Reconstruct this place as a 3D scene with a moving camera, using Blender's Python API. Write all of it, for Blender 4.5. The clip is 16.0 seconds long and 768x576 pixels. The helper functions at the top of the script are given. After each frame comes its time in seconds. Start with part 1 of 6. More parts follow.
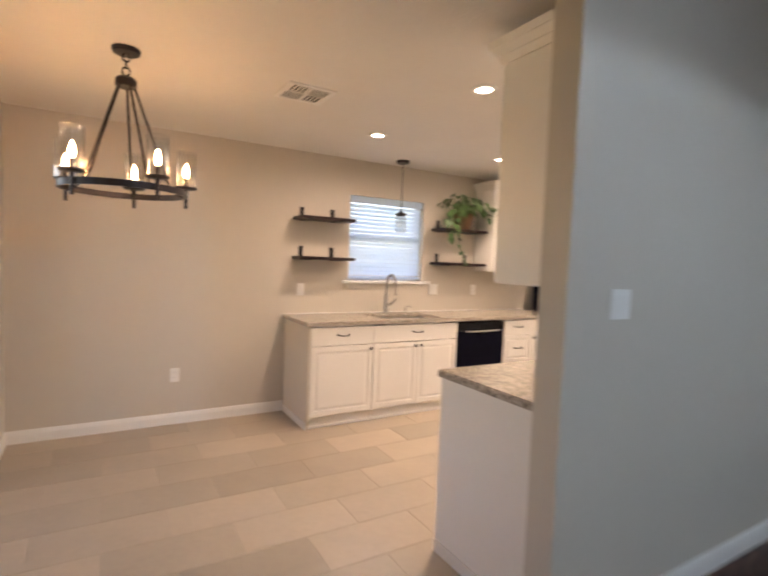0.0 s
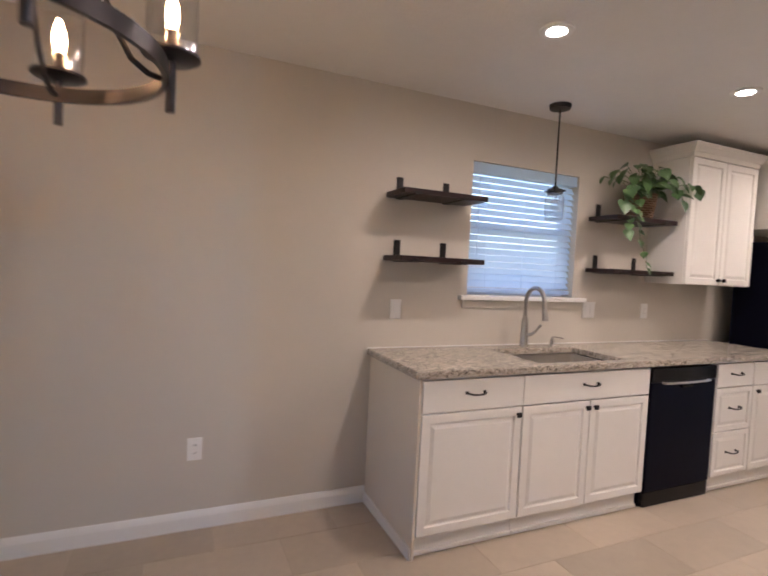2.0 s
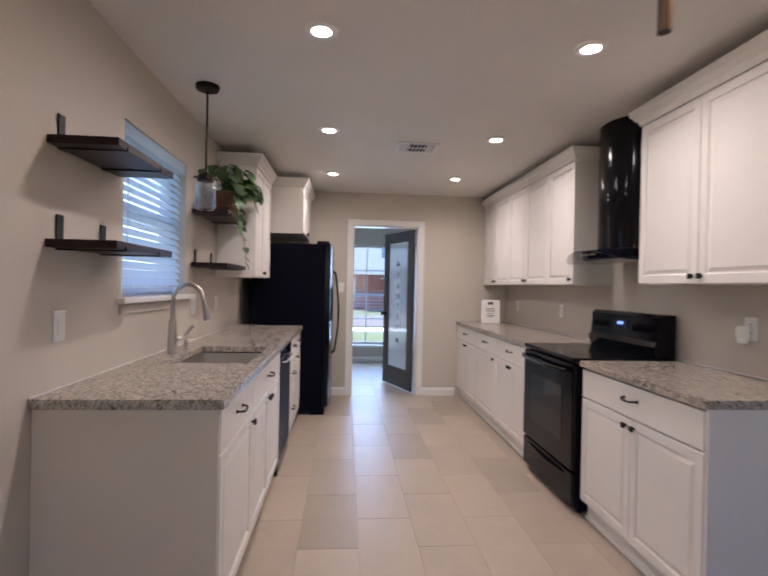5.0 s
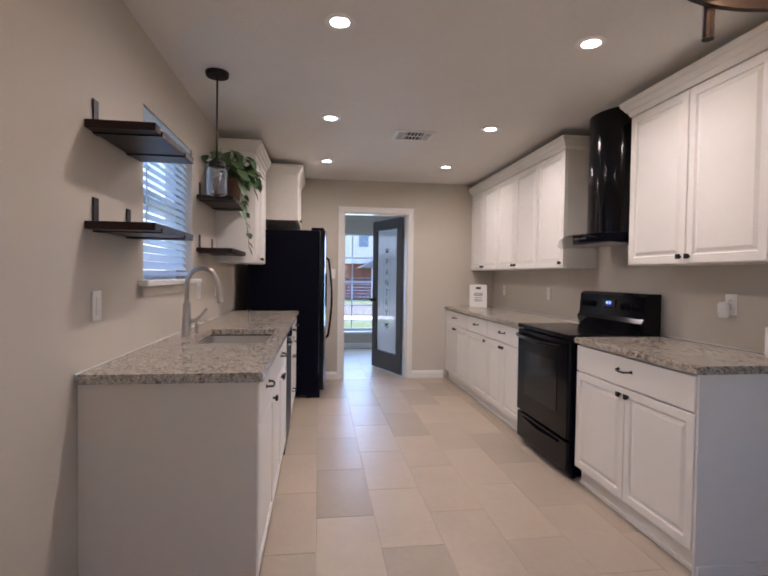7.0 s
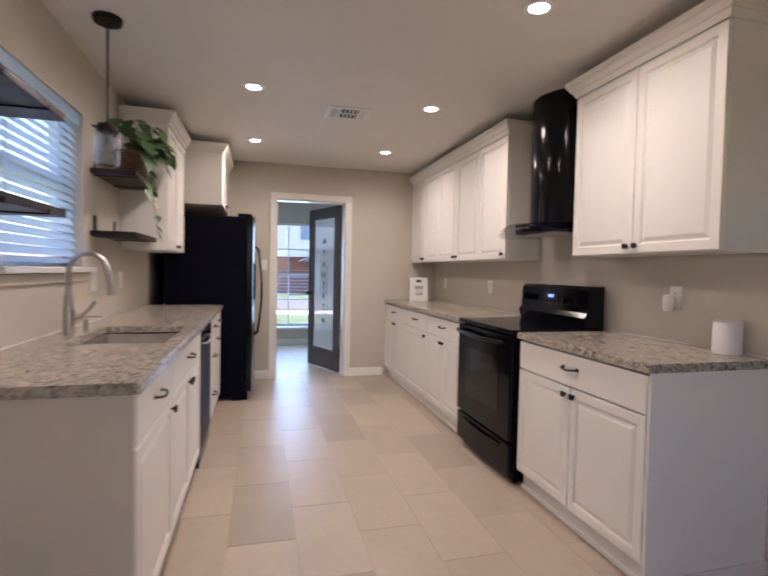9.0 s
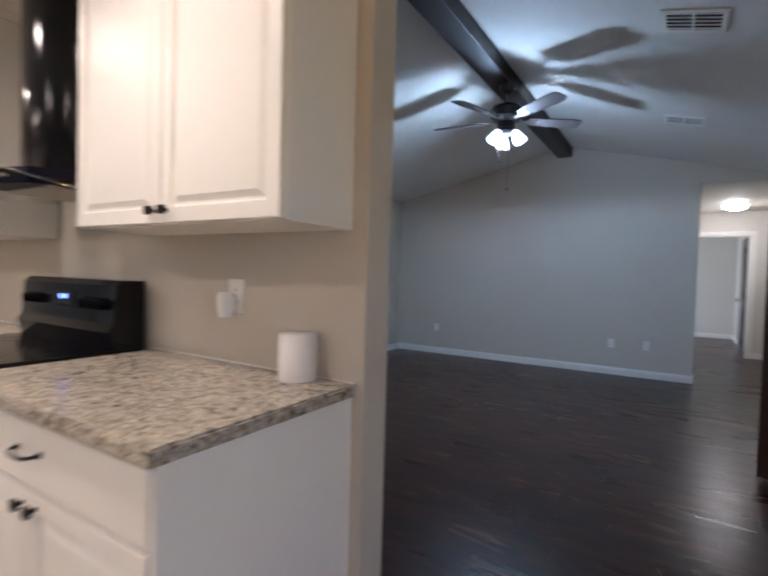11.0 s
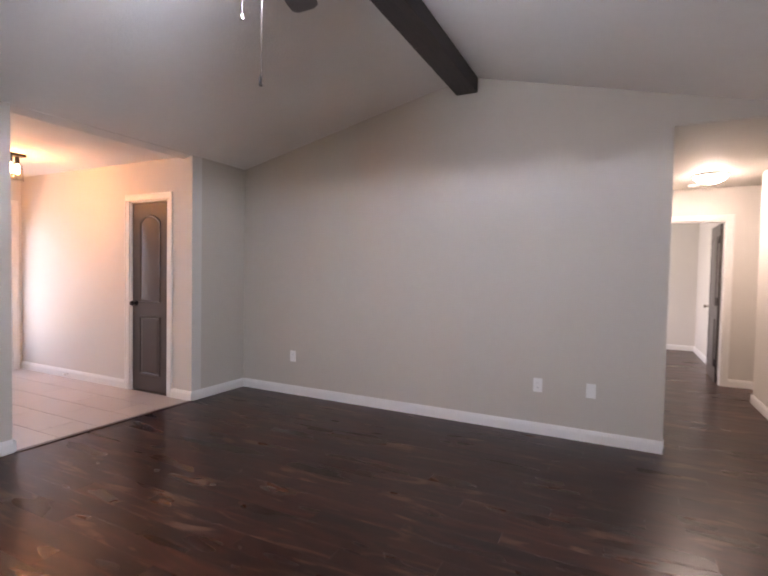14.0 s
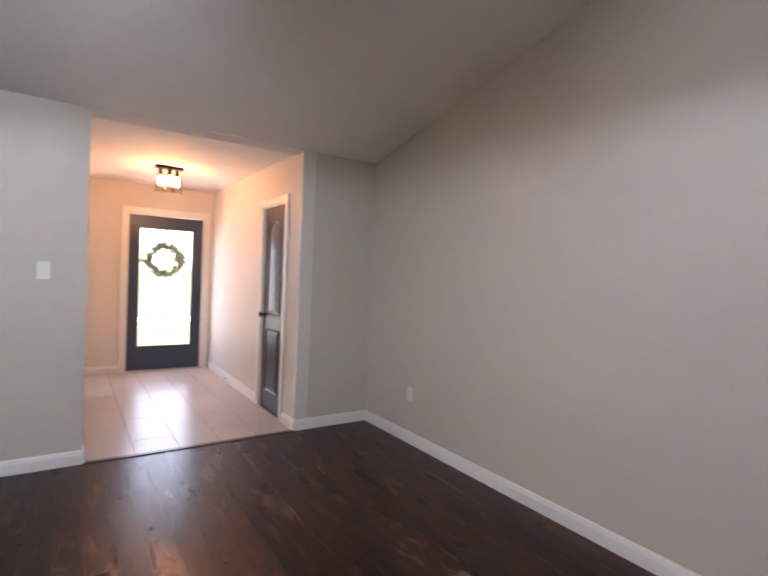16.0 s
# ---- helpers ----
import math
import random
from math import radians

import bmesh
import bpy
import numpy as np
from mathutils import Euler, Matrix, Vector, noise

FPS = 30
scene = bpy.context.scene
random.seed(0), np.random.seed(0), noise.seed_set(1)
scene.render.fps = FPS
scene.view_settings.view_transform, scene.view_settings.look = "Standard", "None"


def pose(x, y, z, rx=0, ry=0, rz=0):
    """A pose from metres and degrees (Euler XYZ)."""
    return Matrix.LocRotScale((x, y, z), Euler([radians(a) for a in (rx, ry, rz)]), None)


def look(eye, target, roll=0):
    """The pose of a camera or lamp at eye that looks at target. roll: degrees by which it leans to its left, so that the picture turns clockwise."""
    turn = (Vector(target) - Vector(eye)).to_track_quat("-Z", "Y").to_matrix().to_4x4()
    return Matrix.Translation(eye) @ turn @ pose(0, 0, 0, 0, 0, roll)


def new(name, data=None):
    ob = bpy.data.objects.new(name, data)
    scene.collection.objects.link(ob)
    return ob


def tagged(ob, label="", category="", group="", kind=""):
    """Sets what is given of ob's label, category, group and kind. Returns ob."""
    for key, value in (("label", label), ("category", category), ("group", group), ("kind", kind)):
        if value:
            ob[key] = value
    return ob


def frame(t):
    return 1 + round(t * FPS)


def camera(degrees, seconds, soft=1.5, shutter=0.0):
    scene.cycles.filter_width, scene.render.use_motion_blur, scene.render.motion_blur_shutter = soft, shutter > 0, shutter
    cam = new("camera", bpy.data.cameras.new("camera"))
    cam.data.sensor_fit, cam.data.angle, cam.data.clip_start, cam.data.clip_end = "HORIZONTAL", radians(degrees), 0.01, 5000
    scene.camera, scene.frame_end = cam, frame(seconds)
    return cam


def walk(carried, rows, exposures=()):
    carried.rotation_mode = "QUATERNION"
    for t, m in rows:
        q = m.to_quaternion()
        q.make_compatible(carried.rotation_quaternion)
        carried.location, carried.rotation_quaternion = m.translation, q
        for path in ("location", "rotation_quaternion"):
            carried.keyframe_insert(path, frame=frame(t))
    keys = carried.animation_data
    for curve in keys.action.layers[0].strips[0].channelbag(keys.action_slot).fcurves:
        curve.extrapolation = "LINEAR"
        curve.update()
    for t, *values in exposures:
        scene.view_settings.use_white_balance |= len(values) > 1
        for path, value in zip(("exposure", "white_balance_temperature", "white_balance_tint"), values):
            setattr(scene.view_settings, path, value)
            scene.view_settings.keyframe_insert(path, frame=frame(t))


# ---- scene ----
cam = camera(77.9, 16.0, soft=1.9, shutter=0.45)
PATH = [
    (0, (-0.012, -0.023, 1.435), (0.997, 1.701, 1.328), 2.2),
    (0.5, (0.072, 0.429, 1.431), (0.75, 2.307, 1.319), 2.2),
    (1, (0.169, 0.913, 1.426), (0.7, 2.837, 1.312), 2.3),
    (1.5, (0.289, 1.313, 1.419), (0.864, 3.226, 1.314), 2.5),
    (2, (0.381, 1.711, 1.394), (1.182, 3.541, 1.308), 2.8),
    (2.5, (0.364, 2.092, 1.358), (1.488, 3.744, 1.3), 3.1),
    (3, (0.289, 2.439, 1.324), (1.762, 3.792, 1.294), 3.1),
    (3.5, (0.156, 2.682, 1.354), (1.919, 3.628, 1.335), 2.9),
    (4, (0.032, 2.934, 1.314), (1.97, 3.426, 1.312), 2.2),
    (4.5, (-0.125, 3.1, 1.325), (1.872, 3.205, 1.324), 1.6),
    (5, (-0.272, 3.224, 1.323), (1.721, 3.06, 1.316), 1.2),
    (5.2, (-0.322, 3.245, 1.317), (1.665, 3.013, 1.303), 1.1),
    (7.5, (-0.373, 3.451, 1.276), (1.608, 3.181, 1.223), 0.7),
    (8, (-0.357, 3.433, 1.273), (1.626, 3.182, 1.211), 0.8),
    (10.5, (0.525, 2.694, 1.226), (1.923, 1.265, 1.158), 1.8),
    (11, (0.631, 2.35, 1.242), (1.675, 0.645, 1.18), 1.6),
    (11.5, (0.682, 1.974, 1.249), (1.422, 0.117, 1.186), 1.5),
    (12, (0.67, 1.506, 1.281), (1.233, -0.412, 1.216), 1.5),
    (12.5, (0.711, 0.993, 1.284), (1.229, -0.937, 1.219), 1.5),
    (13, (0.751, 0.54, 1.295), (1.341, -1.369, 1.232), 1.4),
    (13.5, (0.759, 0.077, 1.306), (1.495, -1.782, 1.243), 1.2),
    (14, (0.729, -0.434, 1.324), (1.62, -2.223, 1.257), 1.1),
    (14.5, (0.732, -0.977, 1.338), (1.788, -2.674, 1.265), 1.2),
    (15, (0.729, -1.531, 1.309), (1.961, -3.106, 1.259), 1.3),
    (15.5, (0.77, -1.971, 1.321), (2.223, -3.345, 1.287), 1.9),
    (16, (0.704, -2.132, 1.381), (2.368, -3.241, 1.33), 2.4),
]
EXPOSURES = [
    (0, 2.68, 7300, 22), (1, 2.26, 6600, 21), (2, 2.16, 6050, 21), (3, 2.00, 5750, 18), (5, 1.94, 5700, 20), (8, 2.00, 5800, 20),
    (10.3, 2.18, 6100, 18), (11, 2.36, 5950, 17), (11.5, 2.72, 6100, 18), (12, 3.02, 7150, 25), (13, 3.15, 7650, 31), (14.5, 3.05, 7950, 35), (16, 3.02, 7950, 31),
]
walk(cam, [(t, look(eye, target, roll)) for t, eye, target, roll in PATH], EXPOSURES)


# ---- world, sun and lamps ----
world = bpy.data.worlds.new("world")
scene.world = world
world.use_nodes = True
wn = world.node_tree.nodes
sky = wn.new("ShaderNodeTexSky")
sky.sky_type, sky.sun_disc = "NISHITA", False
sky.sun_elevation, sky.sun_rotation = radians(70), radians(180)
world.node_tree.links.new(sky.outputs[0], wn["Background"].inputs[0])
wn["Background"].inputs[1].default_value = 0.15

sun_data = bpy.data.lights.new("sun", "SUN")
sun_data.energy, sun_data.angle, sun_data.color = 4.0, radians(0.6), (1.0, 0.95, 0.88)
sun = new("sun", sun_data)
sun.matrix_world = look((0, 0, 30), (0.5, 11, 0))

SOFT = (1.0, 0.84, 0.68)


def lamp(name, place, watts, colour, radius=0.05, kind="POINT", aim=None, size=None):
    data = bpy.data.lights.new(name, kind)
    data.energy, data.color = watts, colour
    if kind == "AREA":
        data.shape, data.size, data.size_y = "RECTANGLE", size[0], size[1]
    else:
        data.shadow_soft_size = radius
    ob = new(name, data)
    ob.matrix_world = look(place, aim) if aim else Matrix.Translation(place)
    return ob


DOWNLIGHTS = [(1.85, 3.35), (3.20, 3.36), (4.54, 3.365), (1.85, 2.11), (3.24, 2.11), (4.57, 2.108)]
for px, py in DOWNLIGHTS:
    spot = lamp("downlight_lamp", (px, py, 2.425), 10.2, SOFT, 0.035, "SPOT", (px, py, 0))
    spot.data.spot_size, spot.data.spot_blend = radians(178), 1.0
CH_X, CH_Y = 0.066, 2.748
FAN_X, FAN_Y = 1.94, -1.74
lamp("fan_lamp", (FAN_X, FAN_Y, 2.385), 10.0, (0.54, 0.77, 1.0), 0.03)
fan_down = lamp("fan_lamp", (FAN_X, FAN_Y, 2.37), 14.5, (0.54, 0.77, 1.0), 0.03, "SPOT", (FAN_X, FAN_Y, 0))
fan_down.data.spot_size, fan_down.data.spot_blend = radians(179.5), 0.06
# daylight through the back room window and front door, then two added fills
lamp("daylight_fill", (7.93, 2.65, 1.15), 9.5, (0.50, 0.73, 1.0), kind="AREA", aim=(5.0, 2.65, 0.7), size=(1.2, 1.6))
lamp("daylight_fill", (7.62, -3.21, 1.1), 1.7, (0.55, 0.76, 1.0), kind="AREA", aim=(5.0, -3.21, 0.6), size=(0.65, 1.5))
# added fill inside the study, whose walls have no window
lamp("daylight_fill", (-2.9, -1.0, 1.4), 1.8, (0.75, 0.88, 1.0), kind="AREA", aim=(0, -0.8, 1.0), size=(1.2, 1.4))
# added fill at a made-up bedroom opening, out of view
lamp("daylight_fill", (2.55, -9.2, 1.4), 8, (0.85, 0.93, 1.0), kind="AREA", aim=(0.5, -9.2, 1.2), size=(1.2, 1.2))


# ---- materials ----
def mat(name, col, rough=0.5, metal=0.0, var=0.06, scale=5.0, bump=0.0, bscale=150.0, pieces=0.0, coat=0.0, stretch=(1, 1, 1), spec=0.5):
    m = bpy.data.materials.new(name)
    m.use_nodes = True
    nt = m.node_tree
    N, L = nt.nodes, nt.links
    b = N["Principled BSDF"]
    b.inputs["Metallic"].default_value = metal
    b.inputs["Coat Weight"].default_value = coat
    b.inputs["Coat Roughness"].default_value = 0.08
    b.inputs["Specular IOR Level"].default_value = spec
    tc, mp = N.new("ShaderNodeTexCoord"), N.new("ShaderNodeMapping")
    mp.inputs["Scale"].default_value = stretch
    L.new(tc.outputs["Object"], mp.inputs["Vector"])
    vec = mp.outputs["Vector"]
    if pieces:
        info, add = N.new("ShaderNodeObjectInfo"), N.new("ShaderNodeVectorMath")
        mul = N.new("ShaderNodeMath")
        mul.operation, mul.inputs[1].default_value = "MULTIPLY", 37.0
        L.new(info.outputs["Random"], mul.inputs[0])
        L.new(vec, add.inputs[0])
        L.new(mul.outputs[0], add.inputs[1])
        vec = add.outputs[0]
    n1, n2 = N.new("ShaderNodeTexNoise"), N.new("ShaderNodeTexNoise")
    n1.inputs["Scale"].default_value, n1.inputs["Detail"].default_value = scale, 6
    n2.inputs["Scale"].default_value, n2.inputs["Detail"].default_value = scale * 9, 4
    L.new(vec, n1.inputs["Vector"])
    L.new(vec, n2.inputs["Vector"])
    mix = N.new("ShaderNodeMix")
    mix.data_type = "FLOAT"
    mix.inputs[0].default_value = 0.35
    L.new(n1.outputs[0], mix.inputs[2])
    L.new(n2.outputs[0], mix.inputs[3])
    ramp = N.new("ShaderNodeMapRange")
    ramp.inputs["From Min"].default_value, ramp.inputs["From Max"].default_value = 0.3, 0.7
    ramp.inputs["To Min"].default_value, ramp.inputs["To Max"].default_value = 1 - var, 1 + var
    L.new(mix.outputs[0], ramp.inputs["Value"])
    bright = ramp.outputs[0]
    if pieces:
        r2, m2 = N.new("ShaderNodeMapRange"), N.new("ShaderNodeMath")
        r2.inputs["To Min"].default_value, r2.inputs["To Max"].default_value = 1 - pieces, 1 + pieces
        L.new(info.outputs["Random"], r2.inputs["Value"])
        m2.operation = "MULTIPLY"
        L.new(bright, m2.inputs[0])
        L.new(r2.outputs[0], m2.inputs[1])
        bright = m2.outputs[0]
    hsv = N.new("ShaderNodeHueSaturation")
    hsv.inputs["Color"].default_value = (*col, 1)
    L.new(bright, hsv.inputs["Value"])
    L.new(hsv.outputs[0], b.inputs["Base Color"])
    rr = N.new("ShaderNodeMapRange")
    rr.inputs["To Min"].default_value, rr.inputs["To Max"].default_value = max(0.02, rough - 0.06), min(1, rough + 0.06)
    L.new(n2.outputs[0], rr.inputs["Value"])
    L.new(rr.outputs[0], b.inputs["Roughness"])
    if bump:
        n3, bp = N.new("ShaderNodeTexNoise"), N.new("ShaderNodeBump")
        n3.inputs["Scale"].default_value, n3.inputs["Detail"].default_value = bscale, 3
        L.new(vec, n3.inputs["Vector"])
        bp.inputs["Strength"].default_value, bp.inputs["Distance"].default_value = bump, 0.004
        L.new(n3.outputs[0], bp.inputs["Height"])
        L.new(bp.outputs[0], b.inputs["Normal"])
    return m


def ramp_of(N, stops):
    r = N.new("ShaderNodeValToRGB")
    while len(r.color_ramp.elements) < len(stops):
        r.color_ramp.elements.new(0.5)
    for e, (p, c) in zip(r.color_ramp.elements, stops):
        e.position, e.color = p, (*c, 1)
    return r


def granite_mat():
    m = bpy.data.materials.new("granite")
    m.use_nodes = True
    N, L = m.node_tree.nodes, m.node_tree.links
    b = N["Principled BSDF"]
    b.inputs["Roughness"].default_value = 0.16
    tc, mp = N.new("ShaderNodeTexCoord"), N.new("ShaderNodeMapping")
    mp.inputs["Scale"].default_value, mp.inputs["Rotation"].default_value = (1.0, 1.9, 1.6), (0, 0, 0.35)
    L.new(tc.outputs["Object"], mp.inputs["Vector"])
    big, mid, fine = (N.new("ShaderNodeTexNoise") for _ in range(3))
    for n, sc, d, dist in ((big, 13, 5, 1.3), (mid, 36, 6, 0.8), (fine, 120, 4, 0.2)):
        n.inputs["Scale"].default_value, n.inputs["Detail"].default_value, n.inputs["Distortion"].default_value = sc, d, dist
        L.new(mp.outputs[0], n.inputs["Vector"])
    r1 = ramp_of(N, [(0.38, (0.56, 0.48, 0.36)), (0.48, (0.46, 0.40, 0.32)), (0.555, (0.10, 0.078, 0.062)), (0.63, (0.54, 0.48, 0.39))])
    r2 = ramp_of(N, [(0.36, (0.05, 0.045, 0.042)), (0.45, (0.36, 0.32, 0.28)), (0.57, (0.66, 0.61, 0.53)), (0.67, (0.20, 0.17, 0.145))])
    r3 = ramp_of(N, [(0.40, (0.30, 0.28, 0.27)), (0.52, (1, 1, 1))])
    L.new(big.outputs[0], r1.inputs[0])
    L.new(mid.outputs[0], r2.inputs[0])
    L.new(fine.outputs[0], r3.inputs[0])
    a, c = N.new("ShaderNodeMix"), N.new("ShaderNodeMix")
    for x in (a, c):
        x.data_type = "RGBA"
    a.inputs[0].default_value = 0.6
    L.new(r1.outputs[0], a.inputs[6])
    L.new(r2.outputs[0], a.inputs[7])
    c.blend_type = "MULTIPLY"
    c.inputs[0].default_value = 0.45
    L.new(a.outputs[2], c.inputs[6])
    L.new(r3.outputs[0], c.inputs[7])
    L.new(c.outputs[2], b.inputs["Base Color"])
    return m


def plank_mat():
    m = bpy.data.materials.new("espresso_plank")
    m.use_nodes = True
    N, L = m.node_tree.nodes, m.node_tree.links
    b = N["Principled BSDF"]
    b.inputs["Specular IOR Level"].default_value = 0.32
    tc, mp, info = N.new("ShaderNodeTexCoord"), N.new("ShaderNodeMapping"), N.new("ShaderNodeObjectInfo")
    add, mul = N.new("ShaderNodeVectorMath"), N.new("ShaderNodeMath")
    mul.operation, mul.inputs[1].default_value = "MULTIPLY", 53.0
    L.new(info.outputs["Random"], mul.inputs[0])
    L.new(tc.outputs["Object"], add.inputs[0])
    L.new(mul.outputs[0], add.inputs[1])
    L.new(add.outputs[0], mp.inputs["Vector"])
    mp.inputs["Scale"].default_value = (1.0, 4.0, 1.0)
    grain, knot, wear = (N.new("ShaderNodeTexNoise") for _ in range(3))
    for n, sc, d, dist in ((grain, 2.3, 4, 1.0), (knot, 2.0, 5, 1.2), (wear, 1.6, 2, 0.3)):
        n.inputs["Scale"].default_value, n.inputs["Detail"].default_value, n.inputs["Distortion"].default_value = sc, d, dist
        L.new(mp.outputs[0], n.inputs["Vector"])
    r1 = ramp_of(N, [(0.32, (0.013, 0.0029, 0.0020)), (0.50, (0.026, 0.0062, 0.0036)), (0.68, (0.052, 0.0140, 0.0072))])
    L.new(grain.outputs[0], r1.inputs[0])
    r2 = ramp_of(N, [(0.585, (0, 0, 0)), (0.70, (0.8, 0.8, 0.8)), (0.78, (0.3, 0.3, 0.3))])
    L.new(knot.outputs[0], r2.inputs[0])
    streak = N.new("ShaderNodeMix")
    streak.data_type = "RGBA"
    streak.inputs[7].default_value = (0.145, 0.070, 0.041, 1)
    L.new(r2.outputs[0], streak.inputs[0])
    L.new(r1.outputs[0], streak.inputs[6])
    rnd = N.new("ShaderNodeMapRange")
    rnd.inputs["To Min"].default_value, rnd.inputs["To Max"].default_value = 0.7, 1.35
    L.new(info.outputs["Random"], rnd.inputs["Value"])
    hsv = N.new("ShaderNodeHueSaturation")
    L.new(streak.outputs[2], hsv.inputs["Color"])
    L.new(rnd.outputs[0], hsv.inputs["Value"])
    L.new(hsv.outputs[0], b.inputs["Base Color"])
    rr, bp = N.new("ShaderNodeMapRange"), N.new("ShaderNodeBump")
    rr.inputs["To Min"].default_value, rr.inputs["To Max"].default_value = 0.22, 0.36
    L.new(wear.outputs[0], rr.inputs["Value"])
    L.new(rr.outputs[0], b.inputs["Roughness"])
    bp.inputs["Strength"].default_value, bp.inputs["Distance"].default_value = 0.03, 0.004
    L.new(grain.outputs[0], bp.inputs["Height"])
    L.new(bp.outputs[0], b.inputs["Normal"])
    return m


def glass_mat(name, tint=(1, 1, 1), rough=0.0, gloss=0.8, base=0.05, falloff=5.0):
    m = bpy.data.materials.new(name)
    m.use_nodes = True
    N, L = m.node_tree.nodes, m.node_tree.links
    out = N["Material Output"]
    N.remove(N["Principled BSDF"])
    tr, gl, fr, mx = N.new("ShaderNodeBsdfTransparent"), N.new("ShaderNodeBsdfGlossy"), N.new("ShaderNodeLayerWeight"), N.new("ShaderNodeMixShader")
    power, share = N.new("ShaderNodeMath"), N.new("ShaderNodeMath")
    power.operation, power.inputs[1].default_value = "POWER", falloff
    share.operation, share.inputs[1].default_value, share.inputs[2].default_value = "MULTIPLY_ADD", gloss, base * gloss
    tr.inputs[0].default_value = (*tint, 1)
    gl.inputs["Roughness"].default_value = max(rough, 0.005)
    fr.inputs["Blend"].default_value = 0.5
    L.new(fr.outputs["Facing"], power.inputs[0])
    L.new(power.outputs[0], share.inputs[0])
    L.new(share.outputs[0], mx.inputs[0])
    L.new(tr.outputs[0], mx.inputs[1])
    L.new(gl.outputs[0], mx.inputs[2])
    L.new(mx.outputs[0], out.inputs[0])
    return m


def glow_mat(name, col, strength):
    m = bpy.data.materials.new(name)
    m.use_nodes = True
    b = m.node_tree.nodes["Principled BSDF"]
    b.inputs["Base Color"].default_value = (0.9, 0.9, 0.9, 1)
    b.inputs["Emission Color"].default_value = (*col, 1)
    b.inputs["Emission Strength"].default_value = strength
    return m


def veil_mat(name, col, through_share, clear=0.0):
    """A thin sheet that lets light glow through; clear: the share seen straight through."""
    m = bpy.data.materials.new(name)
    m.use_nodes = True
    N, L = m.node_tree.nodes, m.node_tree.links
    b, out = N["Principled BSDF"], N["Material Output"]
    b.inputs["Base Color"].default_value, b.inputs["Roughness"].default_value = (*col, 1), 0.4
    tl, mx = N.new("ShaderNodeBsdfTranslucent"), N.new("ShaderNodeMixShader")
    tl.inputs[0].default_value, mx.inputs[0].default_value = (*col, 1), through_share
    L.new(b.outputs[0], mx.inputs[1])
    L.new(tl.outputs[0], mx.inputs[2])
    last = mx
    if clear:
        tr, m2 = N.new("ShaderNodeBsdfTransparent"), N.new("ShaderNodeMixShader")
        m2.inputs[0].default_value = clear
        L.new(mx.outputs[0], m2.inputs[1])
        L.new(tr.outputs[0], m2.inputs[2])
        last = m2
    L.new(last.outputs[0], out.inputs[0])
    return m


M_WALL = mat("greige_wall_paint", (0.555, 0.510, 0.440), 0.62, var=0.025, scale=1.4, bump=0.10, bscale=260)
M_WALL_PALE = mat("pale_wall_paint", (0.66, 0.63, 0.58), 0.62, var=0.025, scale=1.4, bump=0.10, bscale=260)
M_CEIL = mat("textured_ceiling_paint", (0.75, 0.725, 0.685), 0.75, var=0.03, scale=2.0, bump=0.5, bscale=60)
M_TRIM = mat("white_trim_paint", (0.78, 0.77, 0.74), 0.35, var=0.02, scale=4)
M_CAB = mat("white_cabinet_paint", (0.80, 0.775, 0.73), 0.40, var=0.02, scale=3, bump=0.03, bscale=60)
M_BLACK = mat("black_iron", (0.018, 0.016, 0.016), 0.38, 0.6, var=0.2, scale=30)
M_BRONZE = mat("dark_bronze", (0.045, 0.040, 0.042), 0.36, 0.8, var=0.2, scale=25)
M_APPL = mat("gloss_black_enamel", (0.004, 0.004, 0.006), 0.13, var=0.2, scale=6, spec=0.22)
M_APPL_SIDE = mat("textured_black_steel", (0.0025, 0.0028, 0.009), 0.40, var=0.2, scale=8, spec=0.07)
M_OVENGLASS = mat("oven_glass", (0.012, 0.012, 0.013), 0.07, var=0.1, spec=0.4)
M_STEEL = mat("brushed_steel", (0.58, 0.55, 0.50), 0.42, 1.0, var=0.06, scale=30, stretch=(1, 14, 1))
M_NICKEL = mat("brushed_nickel", (0.46, 0.43, 0.39), 0.28, 1.0, var=0.05, scale=40)
# cabinet white with the end panel's warm shade put into the colour
M_CAB_SHADED = mat("warm_shaded_cabinet_white", (0.68, 0.605, 0.495), 0.42, var=0.02, scale=3)
M_GRANITE = granite_mat()
M_TILE = mat("beige_porcelain_tile", (0.41, 0.342, 0.264), 0.36, var=0.09, scale=2.6, pieces=0.13)
M_TILE_ENTRY = mat("entry_porcelain_tile", (0.46, 0.40, 0.36), 0.30, var=0.05, scale=2.6, pieces=0.06)
M_GROUT = mat("tile_grout", (0.41, 0.35, 0.28), 0.85, var=0.12, scale=20)
M_GROUT_ENTRY = mat("entry_grout", (0.13, 0.11, 0.10), 0.85, var=0.12, scale=20)
M_PLANK = plank_mat()
M_UNDER = mat("dark_joint", (0.008, 0.006, 0.005), 0.8)
M_SHELF = mat("dark_stained_shelf_wood", (0.022, 0.012, 0.012), 0.36, var=0.35, scale=8, stretch=(1, 8, 8), bump=0.15, bscale=40, spec=0.22)
M_BEAM = mat("dark_stained_beam", (0.030, 0.022, 0.022), 0.50, var=0.35, scale=5, stretch=(6, 0.6, 6), bump=0.4, bscale=25)
M_DOOR = mat("taupe_door_paint", (0.068, 0.057, 0.054), 0.34, var=0.05, scale=5)
